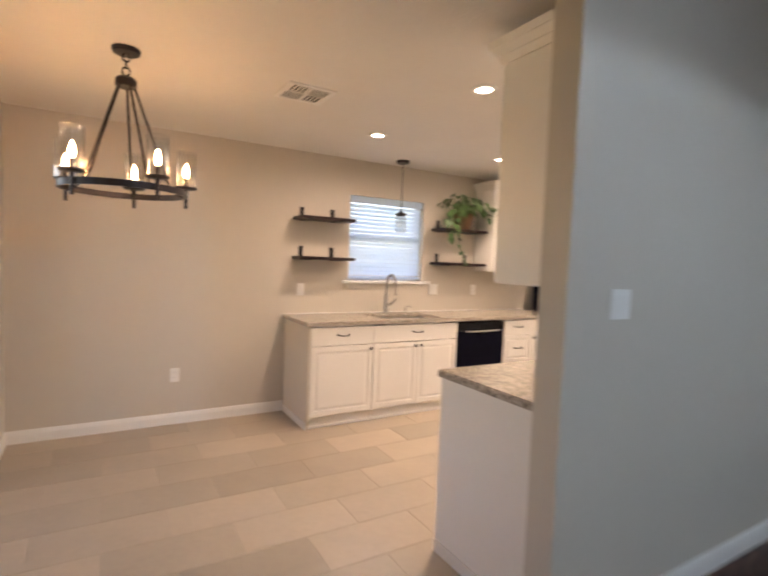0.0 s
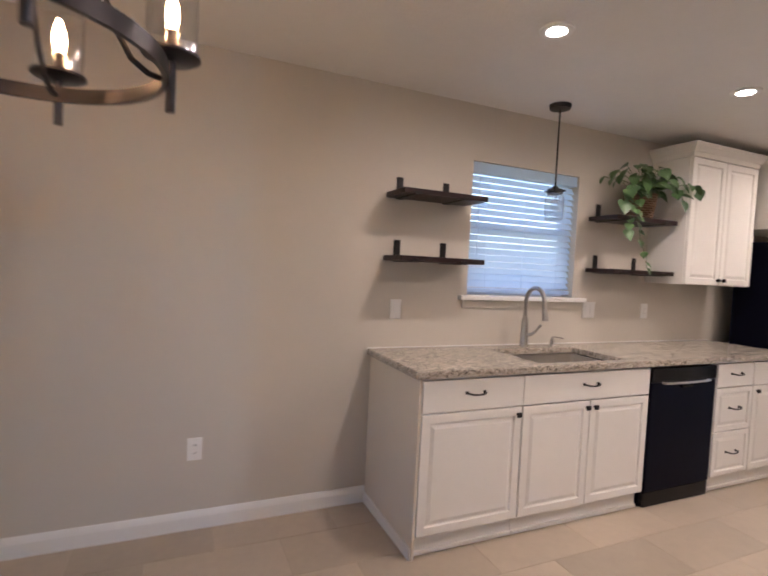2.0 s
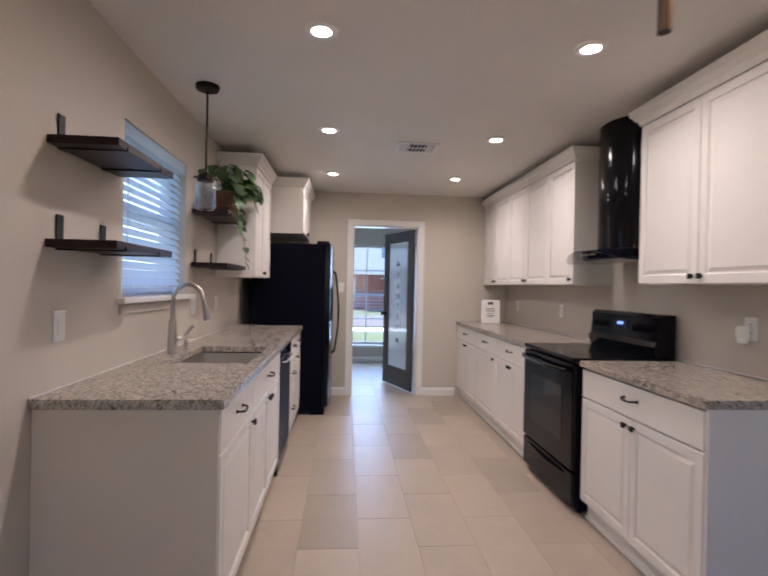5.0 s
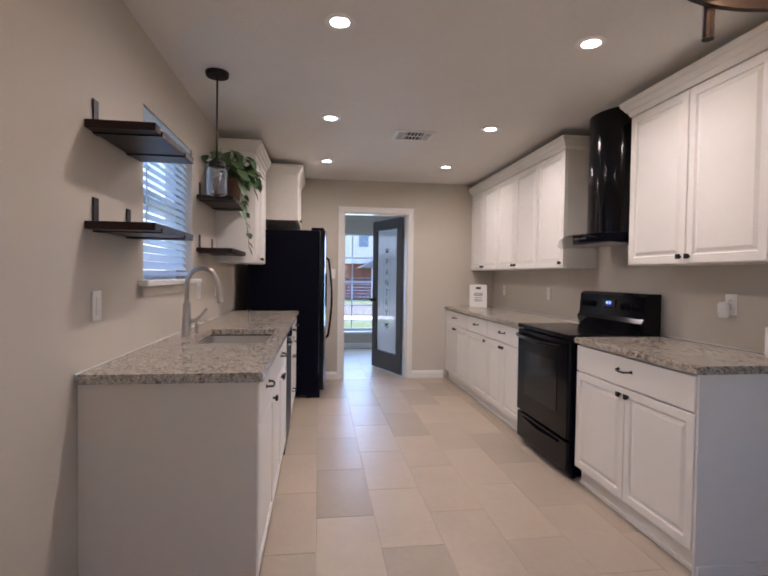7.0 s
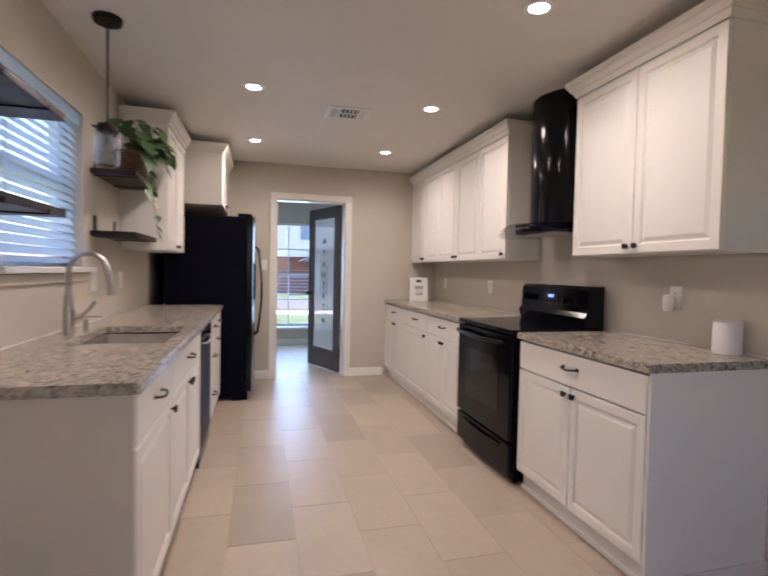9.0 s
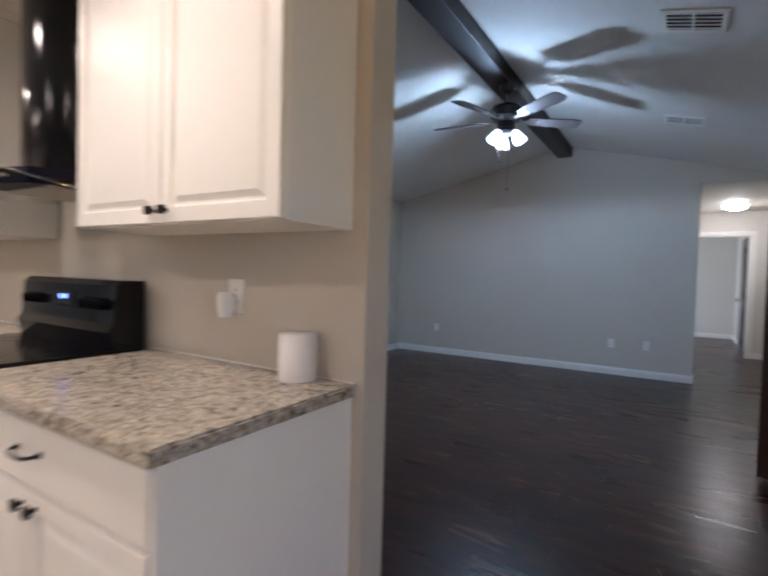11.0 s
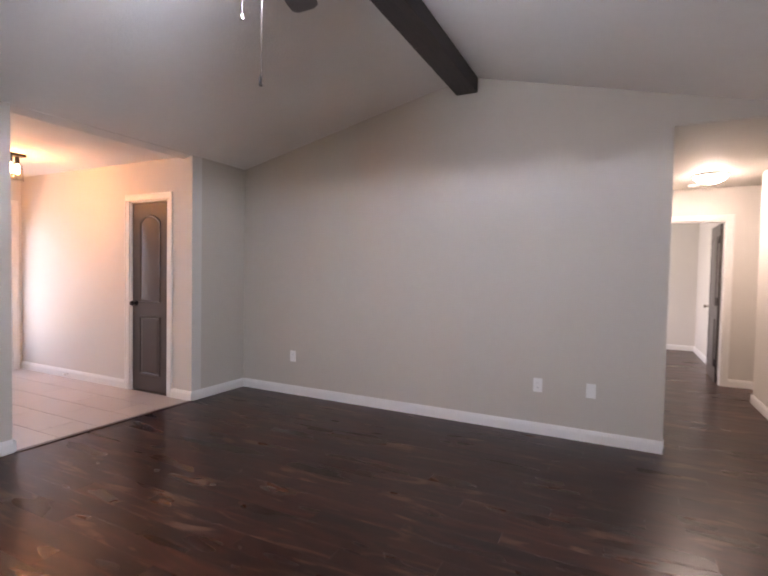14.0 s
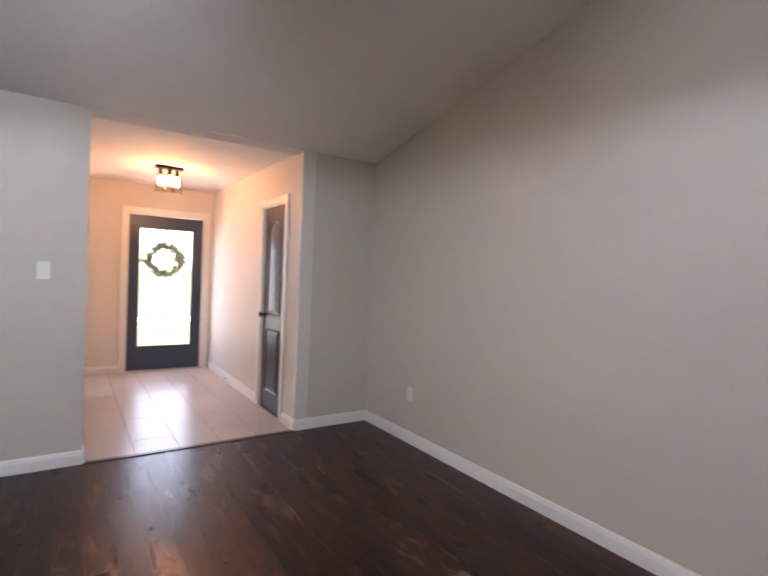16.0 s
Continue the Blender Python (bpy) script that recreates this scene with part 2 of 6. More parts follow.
M_GREYDOOR = mat("charcoal_door_paint", (0.085, 0.080, 0.082), 0.36, var=0.05, scale=5)
M_NAVY = mat("navy_door_paint", (0.035, 0.055, 0.085), 0.40, var=0.05, scale=5)
M_FRENCH = mat("mahogany_stain", (0.050, 0.016, 0.010), 0.32, var=0.25, scale=5, stretch=(8, 8, 0.8), bump=0.1, bscale=30)
M_BLADE = mat("fan_blade_wood", (0.12, 0.10, 0.10), 0.42, var=0.15, scale=5)
M_GLASS = glass_mat("clear_glass")
M_JAR = glass_mat("jar_glass", (0.96, 0.965, 0.965), 0.03, 0.85, 0.10, 2.6)
M_HOODGLASS = glass_mat("smoked_canopy_glass", (0.86, 0.87, 0.87), 0.0, 0.9, 0.16, 3.0)
M_FROST = veil_mat("frosted_film", (0.80, 0.82, 0.84), 0.5, 0.45)
M_BULB = glow_mat("warm_bulb", (1.0, 0.56, 0.24), 32)
M_BULB_ENTRY = glow_mat("amber_bulb", (1.0, 0.46, 0.16), 30)
M_LED = glow_mat("led_disc", (1.0, 0.90, 0.76), 5)
M_FANGLOW = glow_mat("fan_glass_glow", (0.62, 0.82, 1.0), 1.5)
M_HALLGLOW = glow_mat("hall_dome_glow", (1.0, 0.96, 0.90), 12.0)
M_CLOCK = glow_mat("oven_clock", (0.05, 0.16, 1.0), 1)
M_PLASTIC = mat("white_plastic", (0.80, 0.79, 0.76), 0.35, var=0.01)
# white slats, the blue of the daylight put into their colour
M_BLIND = veil_mat("sky_tinted_blind_slat", (0.70, 0.80, 0.90), 0.62)
M_LEAF = mat("pothos_leaf", (0.052, 0.108, 0.036), 0.40, var=0.25, scale=14, pieces=0.35)
M_VINE = mat("green_stem", (0.10, 0.16, 0.05), 0.5, var=0.2)
M_WICKER = mat("woven_wicker", (0.16, 0.085, 0.045), 0.6, var=0.35, scale=40, bump=0.5, bscale=120)
M_SOIL = mat("potting_soil", (0.03, 0.02, 0.015), 0.95, var=0.4, scale=40, bump=0.6, bscale=60)
M_WREATH = veil_mat("dry_wreath_leaf", (0.36, 0.42, 0.34), 0.6)
M_GRASS = mat("lawn", (0.082, 0.112, 0.05), 0.9, var=0.25, scale=0.8)
M_ASPHALT = mat("road_asphalt", (0.10, 0.10, 0.10), 0.9, var=0.15, scale=2)
M_BRICK = mat("red_brick", (0.30, 0.12, 0.085), 0.85, var=0.2, scale=9, pieces=0.2)
M_PALEBRICK = mat("whitewashed_brick", (0.55, 0.52, 0.50), 0.8, var=0.15, scale=12, pieces=0.15, bump=0.3, bscale=60)
M_ROOF = mat("grey_shingle", (0.14, 0.15, 0.17), 0.9, var=0.2, scale=6)
M_SIDING = mat("white_siding", (0.70, 0.69, 0.66), 0.6, var=0.04)
# opaque pane, the blue of the mirrored sky put into its colour
M_BLUEPANE = mat("sky_lit_window_pane", (0.16, 0.22, 0.30), 0.12, var=0.15)
M_INK = mat("dark_vinyl_lettering", (0.05, 0.05, 0.05), 0.5)
M_ALU = mat("white_aluminium", (0.70, 0.71, 0.72), 0.4, var=0.03)
# near-black colour that stands in for the shade inside a duct
M_DUCT_SHADE = mat("shadowed_duct", (0.03, 0.03, 0.03), 0.8)
M_HINGE = M_BLACK


# ---- mesh tools ----
def box(bm, x0, x1, y0, y1, z0, z1, bevel=0.0):
    r = bmesh.ops.create_cube(bm, size=1.0, matrix=Matrix.Translation(((x0 + x1) / 2, (y0 + y1) / 2, (z0 + z1) / 2)) @ Matrix.Diagonal((abs(x1 - x0), abs(y1 - y0), abs(z1 - z0), 1)))
    if bevel:
        edges = list({e for v in r["verts"] for e in v.link_edges})
        bmesh.ops.bevel(bm, geom=edges, offset=bevel, segments=2, affect="EDGES", profile=0.6)
    return bm


def cyl(bm, p0, p1, r0, r1=None, seg=16):
    p0, p1 = Vector(p0), Vector(p1)
    d = p1 - p0
    m = Matrix.Translation((p0 + p1) / 2) @ d.to_track_quat("Z", "Y").to_matrix().to_4x4()
    bmesh.ops.create_cone(bm, cap_ends=True, segments=seg, radius1=r0, radius2=r0 if r1 is None else r1, depth=d.length, matrix=m)
    return bm


def tube(bm, pts, r, seg=10, closed=False):
    pts = [Vector(p) for p in pts]
    rings, n = [], len(pts)
    ref = Vector((0, 0, 1))
    for i, p in enumerate(pts):
        a = pts[(i - 1) % n] if (closed or i) else p
        c = pts[(i + 1) % n] if (closed or i < n - 1) else p
        t = (c - a).normalized()
        u = t.cross(ref)
        if u.length < 0.05:
            u = t.cross(Vector((1, 0.3, 0)))
        u.normalize()
        w = u.cross(t)
        rad = r[i] if isinstance(r, (list, tuple)) else r
        rings.append([bm.verts.new(p + rad * (math.cos(k * math.tau / seg) * u + math.sin(k * math.tau / seg) * w)) for k in range(seg)])
    for i in range(n if closed else n - 1):
        A, B = rings[i], rings[(i + 1) % n]
        for k in range(seg):
            bm.faces.new((A[k], A[(k + 1) % seg], B[(k + 1) % seg], B[k]))
    if not closed:
        bm.faces.new(rings[0][::-1])
        bm.faces.new(rings[-1])
    return bm


def lathe(bm, profile, seg=24, centre=(0, 0), closed=False):
    rings = []
    for r, z in profile:
        rings.append([bm.verts.new((centre[0] + r * math.cos(k * math.tau / seg), centre[1] + r * math.sin(k * math.tau / seg), z)) for k in range(seg)])
    pairs = list(zip(rings, rings[1:])) + ([(rings[-1], rings[0])] if closed else [])
    for A, B in pairs:
        for k in range(seg):
            bm.faces.new((A[k], A[(k + 1) % seg], B[(k + 1) % seg], B[k]))
    if not closed:
        for ring in (rings[0], rings[-1]):
            bm.faces.new(ring)
    return bm


def extrude_outline(bm, pts, depth, axis="y"):
    """A closed outline in the plane across axis, made solid along it from 0 to depth."""
    def at(p, d):
        return {"y": (p[0], d, p[1]), "x": (d, p[0], p[1]), "z": (p[0], p[1], d)}[axis]
    A = [bm.verts.new(at(p, 0)) for p in pts]
    B = [bm.verts.new(at(p, depth)) for p in pts]
    n = len(pts)
    bm.faces.new(A)
    bm.faces.new(B[::-1])
    for k in range(n):
        bm.faces.new((A[k], B[k], B[(k + 1) % n], A[(k + 1) % n]))
    return bm


def finish(name, bm, material, smooth=False):
    bmesh.ops.recalc_face_normals(bm, faces=bm.faces)
    me = bpy.data.meshes.new(name)
    bm.to_mesh(me)
    bm.free()
    me.materials.append(material)
    if smooth:
        for p in me.polygons:
            p.use_smooth = True
        me.set_sharp_from_angle(angle=radians(38))
    return me


def part(name, bm, material, parent, label="", smooth=False):
    ob = new(name, finish(name, bm, material, smooth))
    ob.parent = parent
    if label:
        tagged(ob, label)
    return ob


def thing(name, label, category, loc=(0, 0, 0), rz=0.0, group="", kind=""):
    ob = new(name)
    ob.empty_display_size = 0.1
    ob.matrix_world = pose(*loc, 0, 0, rz)
    return tagged(ob, label, category, group, kind)


def structure(name, bm, material, label, category):
    ob = new(name, finish(name, bm, material))
    return tagged(ob, label, category, kind="structure")


def fresh():
    return bmesh.new()


def wall(bm, axis, c0, c1, a0, a1, z0, z1, holes=()):
    """A wall along axis from a0 to a1, c0..c1 thick, with rectangular holes (u0, u1, v0, v1)."""
    def put(u0, u1, v0, v1):
        if u1 - u0 > 1e-4 and v1 - v0 > 1e-4:
            if axis == "x":
                box(bm, u0, u1, c0, c1, v0, v1)
            else:
                box(bm, c0, c1, u0, u1, v0, v1)
    u = a0
    for u0, u1, v0, v1 in sorted(holes):
        put(u, u0, z0, z1)
        put(u0, u1, z0, v0)
        put(u0, u1, v1, z1)
        u = u1
    put(u, a1, z0, z1)
    return bm


# ---- the large structure ----
KX0, KX1, KY0, KY1, KZ = -0.65, 5.485, 1.215, 4.283, 2.45      # kitchen and dining
LX0, LX1, LY0, LY1 = -0.57, 4.535, -4.53, 1.09                 # living room
EAVE, RIDGE, RIDGE_X = 2.437, 3.045, 1.985
EX1, EY0, EY1 = 7.58, -3.80, -2.21                             # entry
HX0, HX1, HY0 = -0.57, 0.41, -7.50                             # hall
T = 0.12


def plain_wall(name, label, material, *args, **kw):
    return structure(name, wall(fresh(), *args, **kw), material, label, "wall")


plain_wall("wall_north", "greige painted kitchen wall with a window", M_WALL, "x", KY1, KY1 + 0.17, KX0 - T, 8.2, -0.1, 2.55, holes=[(2.085, 2.975, 1.245, 2.10)])
plain_wall("wall_kitchen_east", "greige painted wall with a doorway", M_WALL, "y", KX1, KX1 + T, KY0, KY1, -0.1, 2.55, holes=[(2.34, 3.13, -0.1, 2.05)])
plain_wall("wall_range", "greige painted wall behind the range", M_WALL, "x", LY1, KY0, 1.385, KX1 + T, -0.1, 2.55)
plain_wall("wall_header", "painted wall over the wide opening", M_WALL, "x", LY1, KY0, LX0 - T, 1.385, KZ, 3.2)
plain_wall("wall_gable_north", "painted gable wall above the kitchen", M_WALL, "x", LY1, KY0, 1.385, LX1 + T, 2.55, 3.2)
plain_wall("wall_living_east", "greige painted living room wall", M_WALL, "y", LX1, LX1 + T, EY1 - 0.03, LY1, -0.1, 2.62)
plain_wall("wall_living_corner", "short greige wall beside the entry opening", M_WALL, "y", LX1, LX1 + T, LY0, EY0 - T, -0.1, 2.62)
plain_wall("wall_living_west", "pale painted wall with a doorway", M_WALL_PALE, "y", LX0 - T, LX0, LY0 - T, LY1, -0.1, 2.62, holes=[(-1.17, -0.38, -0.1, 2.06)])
bm = wall(fresh(), "x", LY0 - T, LY0, HX1, LX1 + T, -0.1, 3.2)
box(bm, LX0 - T, HX1, LY0 - T, LY0, EAVE + 0.003, 3.2)
structure("wall_gable", bm, M_WALL, "greige gable wall under a vaulted ceiling", "wall")
# dining bay
plain_wall("wall_dining_west", "greige painted wall beside the window bay", M_WALL, "y", KX0 - 0.11, KX0, 3.83, KY1, -0.1, 2.55)
plain_wall("wall_dining_west", "greige painted wall beside the window bay", M_WALL, "y", KX0 - 0.11, KX0, KY0, 1.57, -0.1, 2.55)
plain_wall("wall_dining_header", "greige soffit over the window bay", M_WALL, "y", KX0 - 0.11, KX0, 1.57, 3.83, 2.10, 2.55)
plain_wall("wall_bay_link", "plain wall closing the corner", M_WALL, "y", KX0 - 0.11, KX0, LY1, KY0, -0.1, 2.55)
BAY = [((-0.76, 3.83), (-1.37, 3.22), (0.185, 0.76)), ((-1.37, 3.22), (-1.37, 2.18), (0.1, 0.94)), ((-1.37, 2.18), (-0.76, 1.57), (0.12, 0.74))]


def bay_frame(a, b):
    """Local frame of a bay wall: x along it from a to b, y outwards."""
    a, b = Vector((*a, 0)), Vector((*b, 0))
    u = (b - a).normalized()
    w = Vector((-u.y, u.x, 0))
    if w.dot(Vector((-0.6, 2.7, 0)) - a) > 0:
        w = -w
    return Matrix(((u.x, w.x, 0, a.x), (u.y, w.y, 0, a.y), (0, 0, 1, 0), (0, 0, 0, 1))), (b - a).length


for a, b, hole in BAY:
    m, length = bay_frame(a, b)
    bm = wall(fresh(), "x", 0, 0.15, 0, length, -0.1, 2.2, holes=[(hole[0], hole[1], 0.62, 2.07)])
    bmesh.ops.transform(bm, matrix=m, verts=bm.verts)
    structure("wall_bay", bm, M_WALL, "greige bay wall with a tall window", "wall")
bm = fresh()
extrude_outline(bm, [(-0.76, 3.95), (-1.55, 3.3), (-1.55, 2.1), (-0.76, 1.45)], 0.10, "z")
bmesh.ops.translate(bm, vec=(0, 0, 2.10), verts=bm.verts)
structure("ceiling_bay", bm, M_CEIL, "low painted ceiling of the window bay", "ceiling")
# overhang added out of view to hold back sky light at the bay
bm = fresh()
extrude_outline(bm, [(-0.76, 4.6), (-1.95, 3.6), (-1.95, 1.8), (-0.76, 0.8)], 0.14, "z")
bmesh.ops.translate(bm, vec=(0, 0, 2.21), verts=bm.verts)
structure("eave", bm, M_SIDING, "added unseen overhang that cuts sky light into the bay", "eave")
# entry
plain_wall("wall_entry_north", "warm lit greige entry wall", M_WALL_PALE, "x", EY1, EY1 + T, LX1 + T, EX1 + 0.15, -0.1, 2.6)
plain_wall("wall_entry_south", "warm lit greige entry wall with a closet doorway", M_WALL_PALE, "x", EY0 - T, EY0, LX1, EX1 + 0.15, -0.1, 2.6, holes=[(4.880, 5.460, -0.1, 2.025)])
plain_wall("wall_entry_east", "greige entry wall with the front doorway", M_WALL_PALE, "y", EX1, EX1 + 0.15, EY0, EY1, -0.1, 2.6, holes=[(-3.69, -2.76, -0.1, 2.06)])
plain_wall("wall_closet", "plain closet wall", M_WALL, "x", EY0 - 0.8, EY0 - 0.7, LX1 + T, 6.0, -0.1, 2.6)
plain_wall("wall_closet_end", "plain closet wall", M_WALL, "y", 5.9, 6.0, EY0 - 0.7, EY0 - T, -0.1, 2.6)
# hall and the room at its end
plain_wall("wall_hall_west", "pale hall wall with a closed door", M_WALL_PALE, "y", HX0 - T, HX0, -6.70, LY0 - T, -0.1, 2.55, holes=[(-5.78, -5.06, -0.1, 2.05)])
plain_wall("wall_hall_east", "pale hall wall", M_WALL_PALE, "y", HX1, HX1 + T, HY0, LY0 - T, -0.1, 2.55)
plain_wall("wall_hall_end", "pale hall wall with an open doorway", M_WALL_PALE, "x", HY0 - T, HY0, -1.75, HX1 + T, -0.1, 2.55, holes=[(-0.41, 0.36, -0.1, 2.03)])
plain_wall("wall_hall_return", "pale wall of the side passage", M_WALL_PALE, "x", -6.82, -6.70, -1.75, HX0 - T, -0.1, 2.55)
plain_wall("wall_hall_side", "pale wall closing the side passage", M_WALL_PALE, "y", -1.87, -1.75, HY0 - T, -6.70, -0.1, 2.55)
plain_wall("wall_bedroom_west", "pale bedroom wall", M_WALL_PALE, "y", -0.62, -0.50, -10.6, HY0 - T, -0.1, 2.55)
plain_wall("wall_bedroom_south", "pale bedroom wall", M_WALL_PALE, "x", -10.72, -10.6, -0.62, 2.6, -0.1, 2.55)
# the hole is invented for the bedroom fill lamp
plain_wall("wall_bedroom_east", "pale bedroom wall with an added, unseen opening", M_WALL_PALE, "y", 2.6, 2.72, -10.72, HY0 - T, -0.1, 2.55, holes=[(-9.8, -8.6, 0.8, 2.0)])
plain_wall("wall_bedroom_north", "plain wall closing the bedroom", M_WALL_PALE, "x", HY0 - T, HY0, HX1 + T, 2.72, -0.1, 2.55)
plain_wall("wall_side_room_west", "plain wall closing the side room", M_WALL_PALE, "y", -2.3, -2.18, -6.70, -4.5, -0.1, 2.55)
plain_wall("wall_side_room_north", "plain wall closing the side room", M_WALL_PALE, "x", -4.62, -4.5, -2.18, LX0 - T, -0.1, 2.55)
plain_wall("wall_side_room_south", "plain wall closing the side room", M_WALL_PALE, "x", -6.82, -6.70, -2.3, -1.87, -0.1, 2.55)
# room beyond the kitchen doorway
BX1 = 7.98
plain_wall("wall_back_room_east", "grey wall with a tall window", M_WALL, "y", BX1, BX1 + 0.15, 0.9, KY1, -0.1, 2.55, holes=[(2.02, 3.28, 0.30, 2.04)])
plain_wall("wall_back_room_south", "plain wall closing the back room", M_WALL, "x", 0.9, 1.02, KX1 + T, BX1, -0.1, 2.55)
plain_wall("wall_back_room_west", "plain wall closing the back room", M_WALL, "y", KX1, KX1 + T, 0.9, LY1, -0.1, 2.55)
# study behind the glazed door
plain_wall("wall_study_west", "plain study wall", M_WALL, "y", -3.2, -3.08, -2.6, 0.7, -0.1, 2.55)
plain_wall("wall_study_north", "plain study wall", M_WALL, "x", 0.6, 0.72, -3.2, LX0 - T, -0.1, 2.55)
plain_wall("wall_study_south", "plain study wall", M_WALL, "x", -2.72, -2.6, -3.2, LX0 - T, -0.1, 2.55)


def ceiling(name, label, x0, x1, y0, y1, z, material=None):
    return structure(name, box(fresh(), x0, x1, y0, y1, z, z + 0.1), material or M_CEIL, label, "ceiling")


ceiling("ceiling_kitchen", "painted textured kitchen ceiling", KX0, KX1, KY0, KY1, KZ)
ceiling("ceiling_entry", "textured entry ceiling", LX1, EX1, EY0, EY1, EAVE - 0.003)
ceiling("ceiling_hall", "white hall ceiling", -1.75, HX1, HY0, LY0 - 0.004, EAVE + 0.001, M_WALL_PALE)
ceiling("ceiling_side_room", "plain side room ceiling", -2.18, LX0 - T, -6.70, -4.62, 2.45, M_WALL_PALE)
ceiling("ceiling_bedroom", "white bedroom ceiling", -0.5, 2.6, -10.6, HY0 - T, 2.45, M_WALL_PALE)
ceiling("ceiling_back_room", "painted back room ceiling", KX1 + T, BX1, 1.02, KY1, 2.45)
ceiling("ceiling_study", "painted study ceiling", -3.08, LX0 - T, -2.6, 0.6, 2.45)
ceiling("ceiling_closet", "plain closet ceiling", LX1 + T, 5.9, EY0 - 0.7, EY0 - T, 2.45)
rise = (RIDGE - EAVE) / (LX1 - RIDGE_X)
for name, xe in (("ceiling_living_east", LX1 + T), ("ceiling_living_west", LX0 - T)):
    ze = RIDGE - rise * abs(xe - RIDGE_X)
    bm = extrude_outline(fresh(), [(RIDGE_X, RIDGE), (xe, ze), (xe, ze + 0.12), (RIDGE_X, RIDGE + 0.12)], LY1 - LY0, "y")
    bmesh.ops.translate(bm, vec=(0, LY0, 0), verts=bm.verts)
    structure(name, bm, M_CEIL, "sloped grey vaulted ceiling", "ceiling")

# floors: slabs, with tiles and planks laid on them at the end of the file
floor_kitchen = structure("floor_kitchen", box(fresh(), -1.6, BX1, 1.15, KY1, -0.12, -0.0018), M_GROUT, "beige porcelain tile floor in running bond", "floor")
floor_living = structure("floor_living", box(fresh(), -3.2, LX1 - 0.015, -10.7, 1.15, -0.12, -0.004), M_UNDER, "dark espresso plank floor, glossy and worn", "floor")
floor_entry = structure("floor_entry", box(fresh(), LX1 - 0.015, EX1, EY0 - 0.8, EY1, -0.12, -0.0018), M_GROUT_ENTRY, "pale glossy porcelain tile entry floor", "floor")
structure("floor_strip", box(fresh(), LX1 - 0.035, LX1 + 0.012, EY0 + 0.002, EY1 - 0.035, -0.01, 0.007, 0.003), M_FRENCH, "dark wooden threshold strip between tile and planks", "threshold")
structure("floor_strip", box(fresh(), KX0 + 0.1, 1.38, 1.135, 1.175, -0.01, 0.007, 0.003), M_FRENCH, "dark wooden threshold strip between tile and planks", "threshold")


def baseboard(p0, p1, inward, label="white painted baseboard", h=0.095):
    """A moulded skirting from p0 to p1 along a wall; inward points into the room."""
    p0, p1, n = Vector((*p0, 0)), Vector((*p1, 0)), Vector((*inward, 0))
    u = (p1 - p0)
    prof = [(0.0, 0.0), (0.016, 0.0), (0.016, h - 0.03), (0.011, h - 0.012), (0.006, h), (0.0, h)]
    bm = fresh()
    A = [bm.verts.new(p0 + n * (d + 0.001) + Vector((0, 0, z))) for d, z in prof]
    B = [bm.verts.new(p0 + u + n * (d + 0.001) + Vector((0, 0, z))) for d, z in prof]
    bm.faces.new(A)
    bm.faces.new(B[::-1])
    for k in range(len(prof)):
        bm.faces.new((A[k], B[k], B[(k + 1) % len(prof)], A[(k + 1) % len(prof)]))
    return structure("baseboard", bm, M_TRIM, label, "baseboard")


baseboard((KX0, KY1), (1.438, KY1), (0, -1))
baseboard((KX0, 3.80), (KX0, KY1 - 0.017), (1, 0))
baseboard((KX0 - 0.105, 3.80), (KX0 + 0.016, 3.80), (0, -1))
for a, b, hole in BAY:
    m, length = bay_frame(a, b)
    inn = -(m.to_3x3() @ Vector((0, 1, 0)))
    baseboard(a, b, (inn.x, inn.y))
baseboard((KX0, KY0), (KX0, 1.60), (1, 0))
baseboard((KX1, 2.268), (KX1, 1.86), (-1, 0))
baseboard((KX1, 3.36), (KX1, 3.202), (-1, 0))
baseboard((HX1, LY0), (LX1, LY0), (0, 1))
baseboard((LX1, LY0 + 0.017), (LX1, EY0), (-1, 0))
baseboard((LX1, EY1 - 0.03), (LX1, LY1), (-1, 0))
baseboard((LX1 - 0.016, EY1 - 0.03), (LX1 + T, EY1 - 0.03), (0, -1))
baseboard((1.385, LY1), (LX1 - 0.017, LY1), (0, -1))
baseboard((LX0, LY0 - T), (LX0, -1.245), (1, 0))
baseboard((LX0, -0.305), (LX0, LY1), (1, 0))
baseboard((LX1 - 0.016, EY0), (4.806, EY0), (0, 1))
baseboard((5.534, EY0), (EX1, EY0), (0, 1))
baseboard((EX1, EY1), (EX1, -2.688), (-1, 0))
baseboard((LX1 + T, EY1), (EX1 - 0.017, EY1), (0, -1))
baseboard((HX0, -4.988), (HX0, LY0 - T), (1, 0))
baseboard((HX0, -6.716), (HX0, -5.852), (1, 0))
baseboard((HX0 - T, -6.82 + 0.12 - 0.12), (-1.75, -6.82), (0, -1))
baseboard((-1.75, HY0), (-0.485, HY0), (0, 1))
baseboard((HX1, HY0), (HX1, LY0 - T), (-1, 0))
baseboard((-0.50, -10.6), (-0.50, HY0 - T - 0.08), (1, 0))
baseboard((-0.50, -10.6), (2.6, -10.6), (0, 1))
baseboard((BX1, 1.02), (BX1, KY1), (-1, 0))


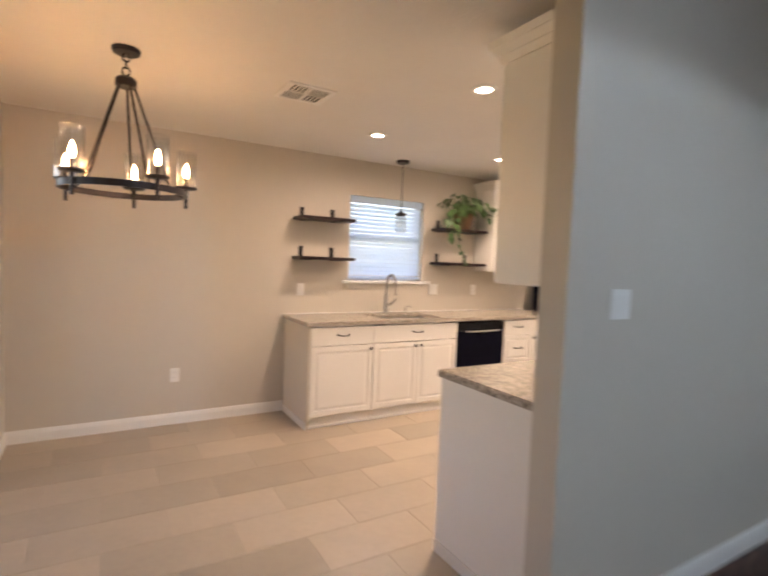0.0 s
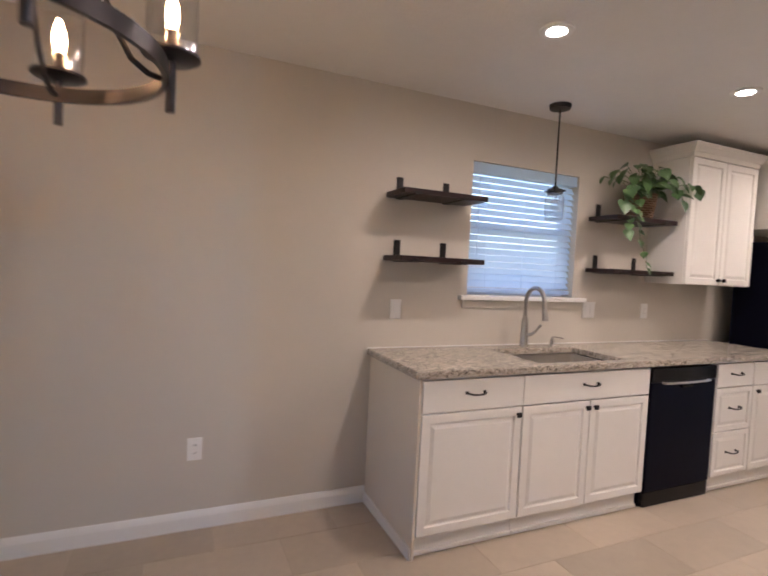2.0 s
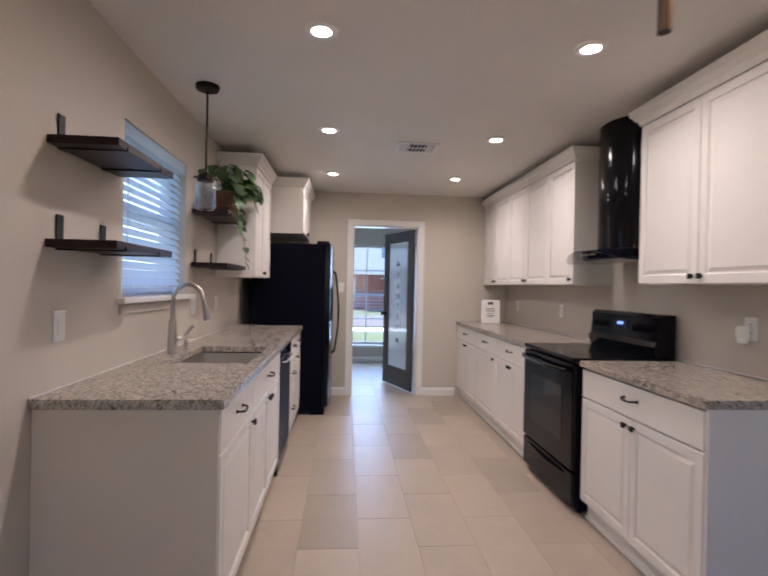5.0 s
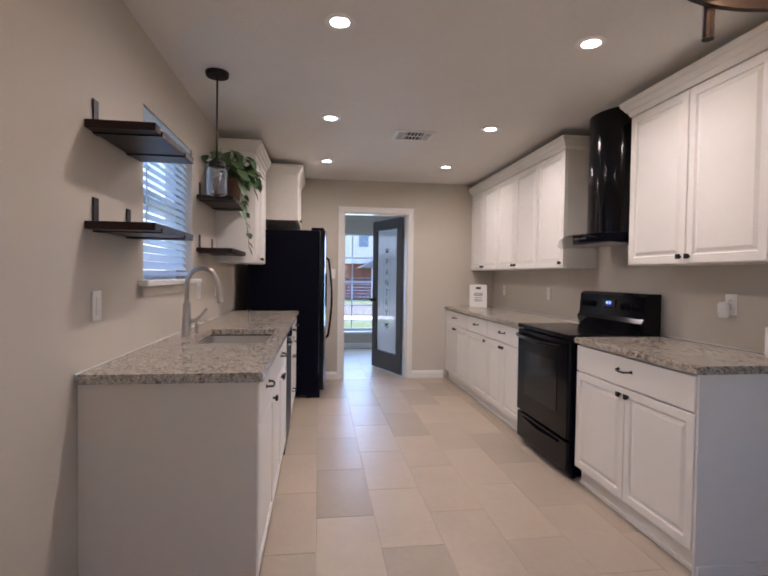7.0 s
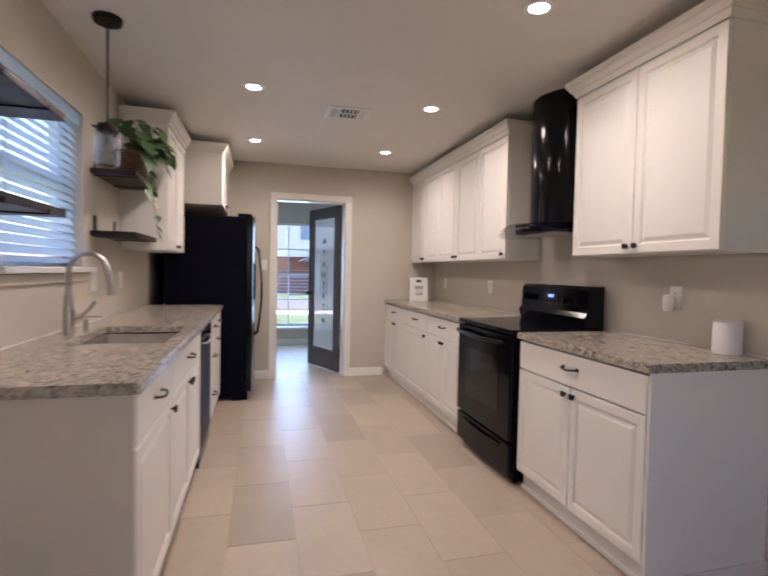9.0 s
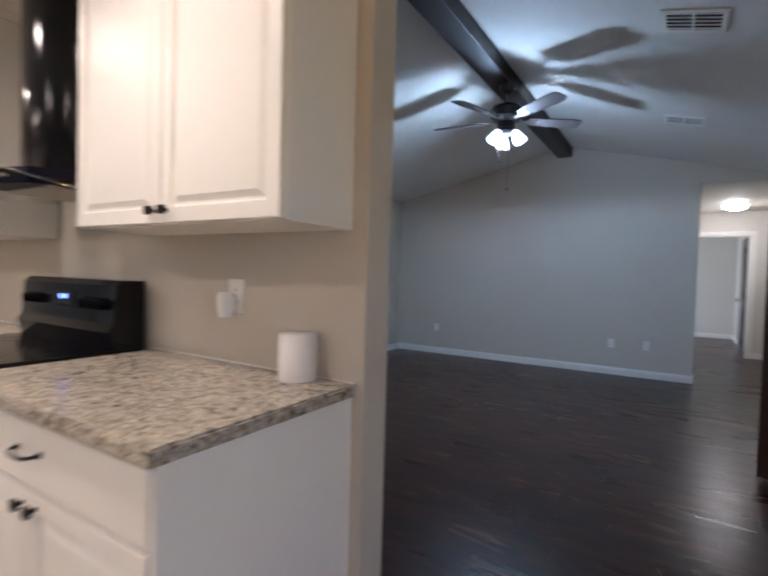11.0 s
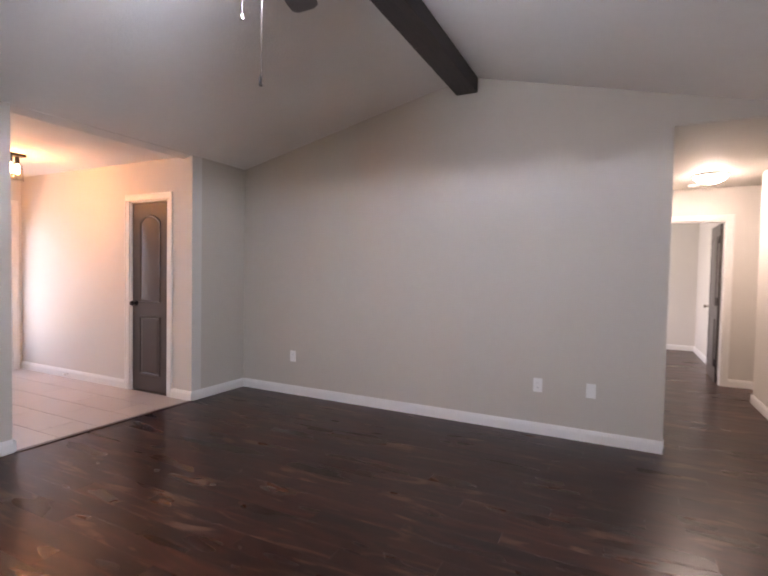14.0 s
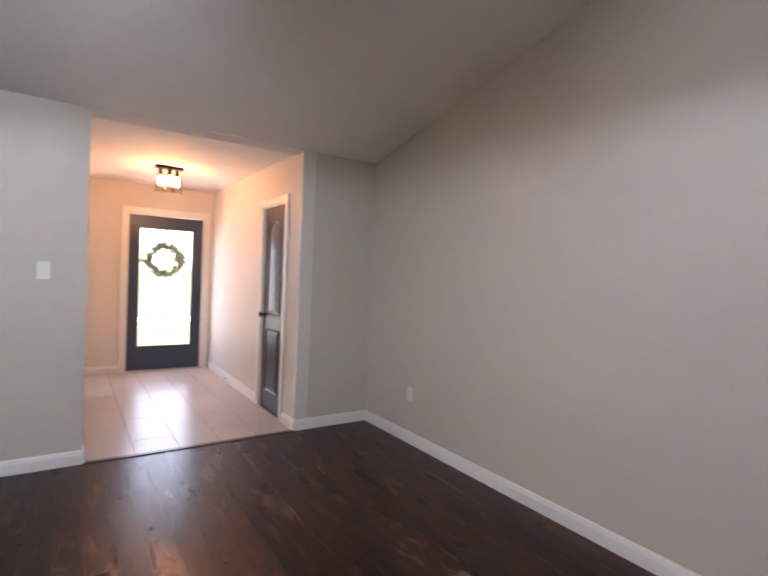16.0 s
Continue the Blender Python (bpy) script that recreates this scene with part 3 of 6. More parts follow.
def casing(axis, c, sign, u0, u1, top, w=0.07, depth=0.016):
    """Door trim on one face of a wall: two legs and a head, with a stepped edge."""
    bm = fresh()
    def put(a0, a1, z0, z1, d):
        c0, c1 = (c + 0.001 * sign, c + sign * d)
        if axis == "x":
            box(bm, a0, a1, min(c0, c1), max(c0, c1), z0, z1, 0.003)
        else:
            box(bm, min(c0, c1), max(c0, c1), a0, a1, z0, z1, 0.003)
    put(u0 - w, u0 - 0.004, 0, top + 0.004, depth)
    put(u1 + 0.004, u1 + w, 0, top + 0.004, depth)
    put(u0 - w, u1 + w, top + 0.006, top + w, depth)
    put(u0 - w - 0.004, u0 - w + 0.016, 0, top + 0.004, depth + 0.005)
    put(u1 + w - 0.016, u1 + w + 0.004, 0, top + 0.004, depth + 0.005)
    put(u0 - w - 0.004, u1 + w + 0.004, top + w - 0.016, top + w + 0.003, depth + 0.005)
    return structure("trim", bm, M_TRIM, "white painted door casing", "door trim")


def jamb(axis, c0, c1, u0, u1, top):
    bm = fresh()
    a = 0.012
    for p, q, z0, z1 in ((u0 + 0.001, u0 + a, 0, top - a), (u1 - a, u1 - 0.001, 0, top - a), (u0 + 0.001, u1 - 0.001, top - a + 0.001, top - 0.001)):
        if axis == "x":
            box(bm, p, q, c0 - 0.002, c1 + 0.002, z0, z1)
        else:
            box(bm, c0 - 0.002, c1 + 0.002, p, q, z0, z1)
    return structure("trim", bm, M_TRIM, "white painted door jamb", "door trim")


casing("y", KX1, -1, 2.34, 3.13, 2.05)
casing("y", KX1 + T, 1, 2.34, 3.13, 2.05)
jamb("y", KX1, KX1 + T, 2.34, 3.13, 2.05)
casing("x", EY0, 1, 4.880, 5.460, 2.025)
jamb("x", EY0 - T, EY0, 4.880, 5.460, 2.025)
casing("y", EX1, -1, -3.69, -2.76, 2.06)
jamb("y", EX1, EX1 + 0.15, -3.69, -2.76, 2.06)
casing("y", LX0, 1, -1.17, -0.38, 2.06)
jamb("y", LX0 - T, LX0, -1.17, -0.38, 2.06)
casing("x", HY0, 1, -0.41, 0.34, 2.03)
jamb("x", HY0 - T, HY0, -0.41, 0.36, 2.03)
casing("y", HX0, 1, -5.78, -5.06, 2.05)
jamb("y", HX0 - T, HX0, -5.78, -5.06, 2.05)

# outside
structure("ground", box(fresh(), -300, 300, -300, 300, -0.40, -0.20), M_GRASS, "green lawn round the house", "ground")
structure("road", box(fresh(), 17.5, 24, -200, 200, -0.2, -0.185), M_ASPHALT, "grey suburban road", "road")
structure("pavement", box(fresh(), 15.2, 16.4, -200, 200, -0.2, -0.15), M_SIDING, "pale concrete footpath", "pavement")
structure("pavement", box(fresh(), 7.75, 9.6, -4.6, -1.6, -0.2, -0.03), M_SIDING, "pale concrete porch slab", "porch")


# ---- kitchen things ----
def raised_front(bm, x0, x1, z0, z1, t=0.020, stile=0.055, plain=False):
    """A cabinet front at y = -t .. 0, with a raised centre panel unless plain."""
    r = bmesh.ops.create_cube(bm, size=1.0, matrix=Matrix.Translation(((x0 + x1) / 2, -t / 2, (z0 + z1) / 2)) @ Matrix.Diagonal((x1 - x0, t, z1 - z0, 1)))
    front = min({f for v in r["verts"] for f in v.link_faces}, key=lambda f: f.calc_center_median().y)
    def inset(w, d):
        bmesh.ops.inset_region(bm, faces=[front], thickness=w, depth=0.0)
        if d:
            bmesh.ops.translate(bm, vec=(0, d, 0), verts=front.verts)
    inset(0.004, -0.0025)
    if plain:
        return bm
    inset(stile - 0.004, 0)
    inset(0.007, 0.010)
    inset(0.009, 0)
    inset(0.026, -0.0085)
    return bm


def bar_handle(parent, x, z, y=-0.020, w=0.105):
    pts = [(x - w / 2, y, z), (x - w / 2, y - 0.018, z), (x - w / 2 + 0.010, y - 0.026, z - 0.002), (x - w / 4, y - 0.030, z - 0.005), (x, y - 0.031, z - 0.006), (x + w / 4, y - 0.030, z - 0.005), (x + w / 2 - 0.010, y - 0.026, z - 0.002), (x + w / 2, y - 0.018, z), (x + w / 2, y, z)]
    bm = tube(fresh(), pts, 0.0048, 8)
    for s in (-1, 1):
        box(bm, x + s * w / 2 - 0.008, x + s * w / 2 + 0.008, y - 0.006, y - 0.0002, z - 0.008, z + 0.008, 0.002)
    return part("handle", bm, M_BLACK, parent, "black iron bar handle", True)


def knob(parent, x, z, y=-0.020):
    bm = cyl(fresh(), (x, y, z), (x, y - 0.016, z), 0.006, 0.005, 10)
    box(bm, x - 0.013, x + 0.013, y - 0.027, y - 0.015, z - 0.013, z + 0.013, 0.003)
    return part("knob", bm, M_BLACK, parent, "square black knob")


def base_cabinet(label, loc, rz, w, fronts, depth=0.60, end=None, top=0.880, group="kitchen base cabinets"):
    """fronts: (kind, x0, x1, z0, z1, knob x or None)."""
    ob = thing("base_cabinet", label, "cabinet", loc, rz, group)
    bm = box(fresh(), 0.001, w - 0.001, 0.0, depth, 0.10, top)
    part("body", bm, M_CAB, ob)
    part("toe_board", box(fresh(), 0.001, w - 0.001, 0.028, 0.048, 0.0, 0.099), M_CAB, ob, "recessed toe board")
    part("shoe_moulding", box(fresh(), 0.002, w - 0.002, 0.014, 0.0275, 0.0, 0.022, 0.005), M_CAB, ob)
    for kind, x0, x1, z0, z1, k in fronts:
        plain = kind == "drawer"
        d = part("drawer_front" if plain else ("drawer_front" if kind == "deep" else "door"), raised_front(fresh(), x0, x1, z0, z1, plain=plain, stile=0.045 if kind == "deep" else 0.06), M_CAB, ob)
        if kind in ("drawer", "deep"):
            if k is not None:
                bar_handle(d, k, (z0 + z1) / 2 + 0.01)
        elif k is not None:
            knob(d, k, z1 - 0.035)
    if end == "left":
        # this end is coloured as white paint in warm, dimmer light
        part("end_panel", box(fresh(), -0.014, 0.0, -0.018, depth + 0.006, 0.0, 0.880, 0.002), M_CAB_SHADED, ob, "plain end panel, warm shade in its colour")
        part("end_moulding", box(fresh(), -0.026, -0.0145, -0.012, depth + 0.008, 0.0, 0.06, 0.004), M_CAB, ob)
    if end == "right":
        part("end_panel", box(fresh(), w, w + 0.014, -0.018, depth + 0.010, 0.0, 0.880, 0.002), M_CAB, ob, "plain white end panel")
        part("end_moulding", box(fresh(), w + 0.0145, w + 0.026, -0.012, depth + 0.008, 0.0, 0.06, 0.004), M_CAB, ob)
    return ob


FY = 3.675
base_cabinet("white painted base cabinet with a drawer and a raised-panel door", (1.455, FY, 0), 0, 0.60, [("drawer", 0.004, 0.5995, 0.712, 0.868, 0.30), ("door", 0.004, 0.595, 0.112, 0.704, 0.565)], end="left")
base_cabinet("white painted sink base cabinet with two raised-panel doors", (2.056, FY, 0), 0, 0.95, [("drawer", 0.0005, 0.946, 0.712, 0.868, 0.47), ("door", 0.004, 0.472, 0.112, 0.704, 0.445), ("door", 0.477, 0.946, 0.112, 0.704, 0.505)], top=0.69)
base_cabinet("white painted cabinet with three drawers", (3.645, FY, 0), 0, 0.395, [("drawer", 0.004, 0.391, 0.712, 0.868, 0.2), ("deep", 0.004, 0.391, 0.416, 0.704, 0.2), ("deep", 0.004, 0.391, 0.112, 0.408, 0.2)])
base_cabinet("narrow white cabinet with a drawer and door beside the refrigerator", (4.041, FY, 0), 0, 0.45, [("drawer", 0.004, 0.446, 0.712, 0.868, 0.225), ("door", 0.004, 0.446, 0.112, 0.704, 0.04)])
RY = 1.815
base_cabinet("white painted end cabinet with a wide drawer and two raised-panel doors", (2.385, RY, 0), 180, 0.945, [("drawer", 0.004, 0.941, 0.712, 0.868, 0.47), ("door", 0.004, 0.470, 0.112, 0.704, 0.44), ("door", 0.475, 0.941, 0.112, 0.704, 0.505)], end="right", depth=0.592)
base_cabinet("white painted cabinet beside the range with two doors", (3.975, RY, 0), 180, 0.765, [("drawer", 0.004, 0.761, 0.712, 0.868, 0.38), ("door", 0.004, 0.380, 0.112, 0.704, 0.355), ("door", 0.385, 0.761, 0.112, 0.704, 0.41)], depth=0.592)
base_cabinet("white painted cabinet with a drawer and one door", (4.60, RY, 0), 180, 0.62, [("drawer", 0.004, 0.616, 0.712, 0.868, 0.31), ("door", 0.004, 0.616, 0.112, 0.704, 0.58)], depth=0.592)
base_cabinet("white painted corner cabinet with a drawer and two doors", (5.475, RY, 0), 180, 0.87, [("drawer", 0.004, 0.866, 0.712, 0.868, 0.43), ("door", 0.004, 0.432, 0.112, 0.704, 0.40), ("door", 0.438, 0.866, 0.112, 0.704, 0.47)], depth=0.592)


def crown(bm, w, depth, z, left=True, right=True):
    """A sloped crown moulding round the front and the free ends of a wall cabinet (front at y = 0)."""
    for k in range(3):
        o, z0, z1 = (0.006, 0.024, 0.046)[k], z + k * 0.030, z + (k + 1) * 0.030
        o2 = (0.018, 0.042, 0.054)[k]
        xa0, xb0, xa1, xb1 = (-o if left else 0), (w + o if right else w), (-o2 if left else 0), (w + o2 if right else w)
        lo = [bm.verts.new(p) for p in ((xa0, -o - 0.02, z0), (xb0, -o - 0.02, z0), (xb0, depth, z0), (xa0, depth, z0))]
        hi = [bm.verts.new(p) for p in ((xa1, -o2 - 0.02, z1), (xb1, -o2 - 0.02, z1), (xb1, depth, z1), (xa1, depth, z1))]
        bm.faces.new(lo[::-1])
        bm.faces.new(hi)
        for i in range(4):
            bm.faces.new((lo[i], lo[(i + 1) % 4], hi[(i + 1) % 4], hi[i]))
    return bm


def wall_cabinet(label, loc, rz, w, h, depth, doors, left=True, right=True, group="kitchen wall cabinets", hgt=2.285):
    ob = thing("wall_cabinet", label, "cabinet", loc, rz, group)
    part("body", box(fresh(), 0.001, w - 0.001, 0.0, depth, 0, h), M_CAB, ob)
    for x0, x1, k in doors:
        d = part("door", raised_front(fresh(), x0, x1, 0.004, h - 0.006, stile=0.062), M_CAB, ob)
        knob(d, k, 0.04)
    part("crown_moulding", crown(fresh(), w, depth, h + 0.001, left, right), M_CAB, ob)
    return ob


UB = 1.365
wall_cabinet("white painted wall cabinet with two raised-panel doors beside the plant shelf", (3.705, 3.985, 1.378), 0, 0.765, 0.912, 0.293, [(0.004, 0.380, 0.35), (0.385, 0.761, 0.415)], right=False)
wall_cabinet("deep white cabinet above the refrigerator", (4.545, 3.675, 1.835), 0, 0.93, 0.460, 0.603, [(0.004, 0.462, 0.432), (0.468, 0.926, 0.498)], right=False)
wall_cabinet("tall white wall cabinet with two doors by the wall end", (2.375, 1.495, UB), 180, 0.94, 0.922, 0.276, [(0.004, 0.467, 0.44), (0.473, 0.936, 0.50)])
wall_cabinet("white painted single-door wall cabinet beside the range hood", (3.64, 1.495, UB), 180, 0.47, 0.938, 0.276, [(0.004, 0.466, 0.43)], left=False)
wall_cabinet("white painted two-door wall cabinet", (4.60, 1.495, UB), 180, 0.958, 0.938, 0.276, [(0.004, 0.476, 0.446), (0.482, 0.954, 0.512)], left=False, right=False)
wall_cabinet("white painted two-door wall cabinet in the corner", (5.478, 1.495, UB), 180, 0.876, 0.938, 0.276, [(0.004, 0.435, 0.405), (0.441, 0.872, 0.471)], left=False, right=False)


def countertop(label, x0, x1, y0, y1, hole=None):
    ob = thing("countertop", label, "countertop", ((x0 + x1) / 2, (y0 + y1) / 2, 0.882))
    cx, cy = (x0 + x1) / 2, (y0 + y1) / 2
    bm = fresh()
    xs = [x0] + ([hole[0], hole[1]] if hole else []) + [x1]
    ys = [y0] + ([hole[2], hole[3]] if hole else []) + [y1]
    grid = {(i, j, k): bm.verts.new((xs[i] - cx, ys[j] - cy, k * 0.034)) for i in range(len(xs)) for j in range(len(ys)) for k in (0, 1)}
    nx, ny = len(xs) - 1, len(ys) - 1
    solid = {(i, j) for i in range(nx) for j in range(ny)} - ({(1, 1)} if hole else set())
    for i, j in solid:
        for k in (0, 1):
            bm.faces.new([grid[c] for c in ((i, j, k), (i + 1, j, k), (i + 1, j + 1, k), (i, j + 1, k))])
        for (di, dj, a, b) in ((-1, 0, (i, j), (i, j + 1)), (1, 0, (i + 1, j), (i + 1, j + 1)), (0, -1, (i, j), (i + 1, j)), (0, 1, (i, j + 1), (i + 1, j + 1))):
            if (i + di, j + dj) not in solid:
                bm.faces.new([grid[(*a, 0)], grid[(*b, 0)], grid[(*b, 1)], grid[(*a, 1)]])
    bmesh.ops.recalc_face_normals(bm, faces=bm.faces)
    rim = [e for e in bm.edges if abs(e.calc_face_angle(0)) > 1.0 and (e.verts[0].co.z > 0.02 or e.verts[1].co.z > 0.02)]
    bmesh.ops.bevel(bm, geom=rim, offset=0.006, segments=2, affect="EDGES")
    part("slab", bm, M_GRANITE, ob)
    back = y1 if y1 > 3 else y0
    side = -1 if y1 > 3 else 1
    part("caulk_bead", box(fresh(), x0 - cx, x1 - cx, min(0, side * 0.006) + back - cy, max(0, side * 0.006) + back - cy, 0.0345, 0.0405, 0.002), M_TRIM, ob, "thin white caulk bead")
    return ob


SINK = (2.205, 2.850, 3.715, 4.125)
countertop("speckled beige and grey granite counter with a sink cut-out", 1.415, 4.515, 3.635, KY1 - 0.003, SINK)
countertop("short speckled granite counter at the end of the range wall", 1.412, 2.392, KY0 + 0.003, 1.853)
countertop("long speckled granite counter past the range", 3.205, KX1 - 0.003, KY0 + 0.003, 1.853)


def sink():
    x0, x1, y0, y1 = SINK
    ob = thing("sink", "stainless steel undermount kitchen sink", "sink", ((x0 + x1) / 2, (y0 + y1) / 2, 0.70))
    w, d = (x1 - x0) / 2 + 0.004, (y1 - y0) / 2 + 0.004
    bm = fresh()
    def ring(ww, dd, z, r):
        pts = []
        for cx, cy, a0 in ((ww - r, dd - r, 0), (-ww + r, dd - r, 90), (-ww + r, -dd + r, 180), (ww - r, -dd + r, 270)):
            for s in range(4):
                a = radians(a0 + s * 30)
                pts.append(bm.verts.new((cx + r * math.cos(a), cy + r * math.sin(a), z)))
        return pts
    rings = [ring(w + 0.012, d + 0.012, 0.172, 0.03), ring(w, d, 0.173, 0.03), ring(w - 0.006, d - 0.006, 0.02, 0.03), ring(w - 0.03, d - 0.03, 0.0, 0.03)]
    for A, B in zip(rings, rings[1:]):
        for k in range(16):
            bm.faces.new((A[k], A[(k + 1) % 16], B[(k + 1) % 16], B[k]))
    bm.faces.new(rings[-1])
    part("bowl", bm, M_STEEL, ob, smooth=True)
    part("drain", lathe(fresh(), [(0.0, 0.004), (0.03, 0.004), (0.042, 0.006), (0.045, 0.001)], 20), M_NICKEL, ob, "round steel drain", True)


sink()


def faucet():
    ob = thing("faucet", "brushed nickel gooseneck pull-down kitchen faucet", "faucet", (2.485, 4.185, 0.916))
    part("base", lathe(fresh(), [(0.0, 0.0), (0.030, 0.0), (0.030, 0.006), (0.027, 0.012), (0.025, 0.10), (0.021, 0.19), (0.016, 0.20), (0.0, 0.20)], 20), M_NICKEL, ob, smooth=True)
    pts = [(0, 0, 0.19)] + [(0, 0, 0.30)] + [(0, -0.085 + 0.085 * math.cos(radians(a)), 0.30 + 0.095 * math.sin(radians(a))) for a in range(20, 181, 20)]
    part("spout", tube(fresh(), pts, 0.0135, 14), M_NICKEL, ob, smooth=True)
    part("spray_head", tube(fresh(), [(0, -0.17, 0.30), (0, -0.175, 0.27), (0, -0.185, 0.225), (0, -0.190, 0.195)], [0.013, 0.014, 0.019, 0.021], 14), M_NICKEL, ob, smooth=True)
    part("lever", tube(fresh(), [(0.0, -0.02, 0.085), (0.02, -0.045, 0.09), (0.035, -0.07, 0.115), (0.048, -0.10, 0.16)], [0.012, 0.012, 0.008, 0.009], 10), M_NICKEL, ob, smooth=True)


faucet()


def soap_dispenser():
    ob = thing("soap_dispenser", "small brushed nickel soap dispenser by the sink", "soap dispenser", (2.73, 4.19, 0.916))
    part("body", lathe(fresh(), [(0.0, 0), (0.020, 0), (0.020, 0.006), (0.012, 0.012), (0.012, 0.05), (0.0, 0.052)], 16), M_NICKEL, ob, smooth=True)
    part("nozzle", tube(fresh(), [(0, 0, 0.05), (0, 0, 0.062), (0.0, -0.01, 0.068), (0.03, -0.06, 0.064), (0.033, -0.066, 0.058)], 0.0045, 8), M_NICKEL, ob, smooth=True)


soap_dispenser()


def dishwasher():
    w = 0.618
    ob = thing("dishwasher", "gloss black built-in dishwasher with a steel bar handle", "dishwasher", (3.016, 3.66, 0))
    part("tub", box(fresh(), 0.004, w - 0.004, 0.03, 0.58, 0.0, 0.868), M_APPL_SIDE, ob)
    part("door", box(fresh(), 0.006, w - 0.006, -0.006, 0.028, 0.10, 0.775, 0.006), M_APPL_SIDE, ob)
    part("control_panel", box(fresh(), 0.006, w - 0.006, -0.012, 0.028, 0.778, 0.864, 0.008), M_APPL, ob)
    bm = tube(fresh(), [(0.10, -0.010, 0.775), (0.10, -0.030, 0.775), (0.14, -0.036, 0.775), (w / 2, -0.038, 0.773), (w - 0.14, -0.036, 0.775), (w - 0.10, -0.030, 0.775), (w - 0.10, -0.010, 0.775)], 0.007, 8)
    part("handle", bm, M_STEEL, ob, "thin steel bar handle", True)
    part("latch", box(fresh(), w / 2 - 0.05, w / 2 + 0.05, -0.030, -0.006, 0.74, 0.765, 0.008), M_APPL, ob, "black moulded latch")
    part("kick_plate", box(fresh(), 0.006, w - 0.006, 0.0, 0.028, 0.004, 0.096, 0.004), M_APPL, ob)


dishwasher()


def refrigerator():
    w, d, h = 0.86, 0.80, 1.765
    ob = thing("refrigerator", "gloss black side-by-side refrigerator with long curved handles", "refrigerator", (4.59, 3.355, 0))
    part("cabinet_body", box(fresh(), 0, w, 0.075, d, 0.03, 1.74, 0.006), M_APPL_SIDE, ob)
    part("base_grille", box(fresh(), 0.01, w - 0.01, 0.06, 0.20, 0.0, 0.075, 0.004), M_APPL_SIDE, ob)
    part("hinge_cover", box(fresh(), 0.01, 0.10, 0.03, 0.16, 1.742, 1.77, 0.006), M_APPL_SIDE, ob)
    for x0, x1, hx in ((0.0, 0.37, 0.335), (0.376, w, 0.412)):
        bm = fresh()
        n = 8
        outline = [(x0, 0.07)] + [(x0 + (x1 - x0) * k / n, 0.0 + 0.022 * (2 * k / n - 1) ** 2) for k in range(n + 1)] + [(x1, 0.07)]
        extrude_outline(bm, outline, h - 0.105, "z")
        bmesh.ops.translate(bm, vec=(0, 0, 0.085), verts=bm.verts)
        door = part("door", bm, M_APPL, ob, smooth=True)
        pts = [(hx, 0.005, 0.58), (hx, -0.028, 0.61)] + [(hx, -0.035 - 0.03 * math.sin(math.pi * k / 10), 0.66 + 0.74 * k / 10) for k in range(11)] + [(hx, -0.028, 1.45), (hx, 0.005, 1.48)]
        part("handle", tube(fresh(), pts, 0.011, 10), M_APPL, door, "long curved black handle", True)
    part("dispenser", box(fresh(), 0.09, 0.28, -0.006, 0.03, 0.95, 1.30, 0.006), M_APPL_SIDE, ob, "black water and ice dispenser recess")


refrigerator()


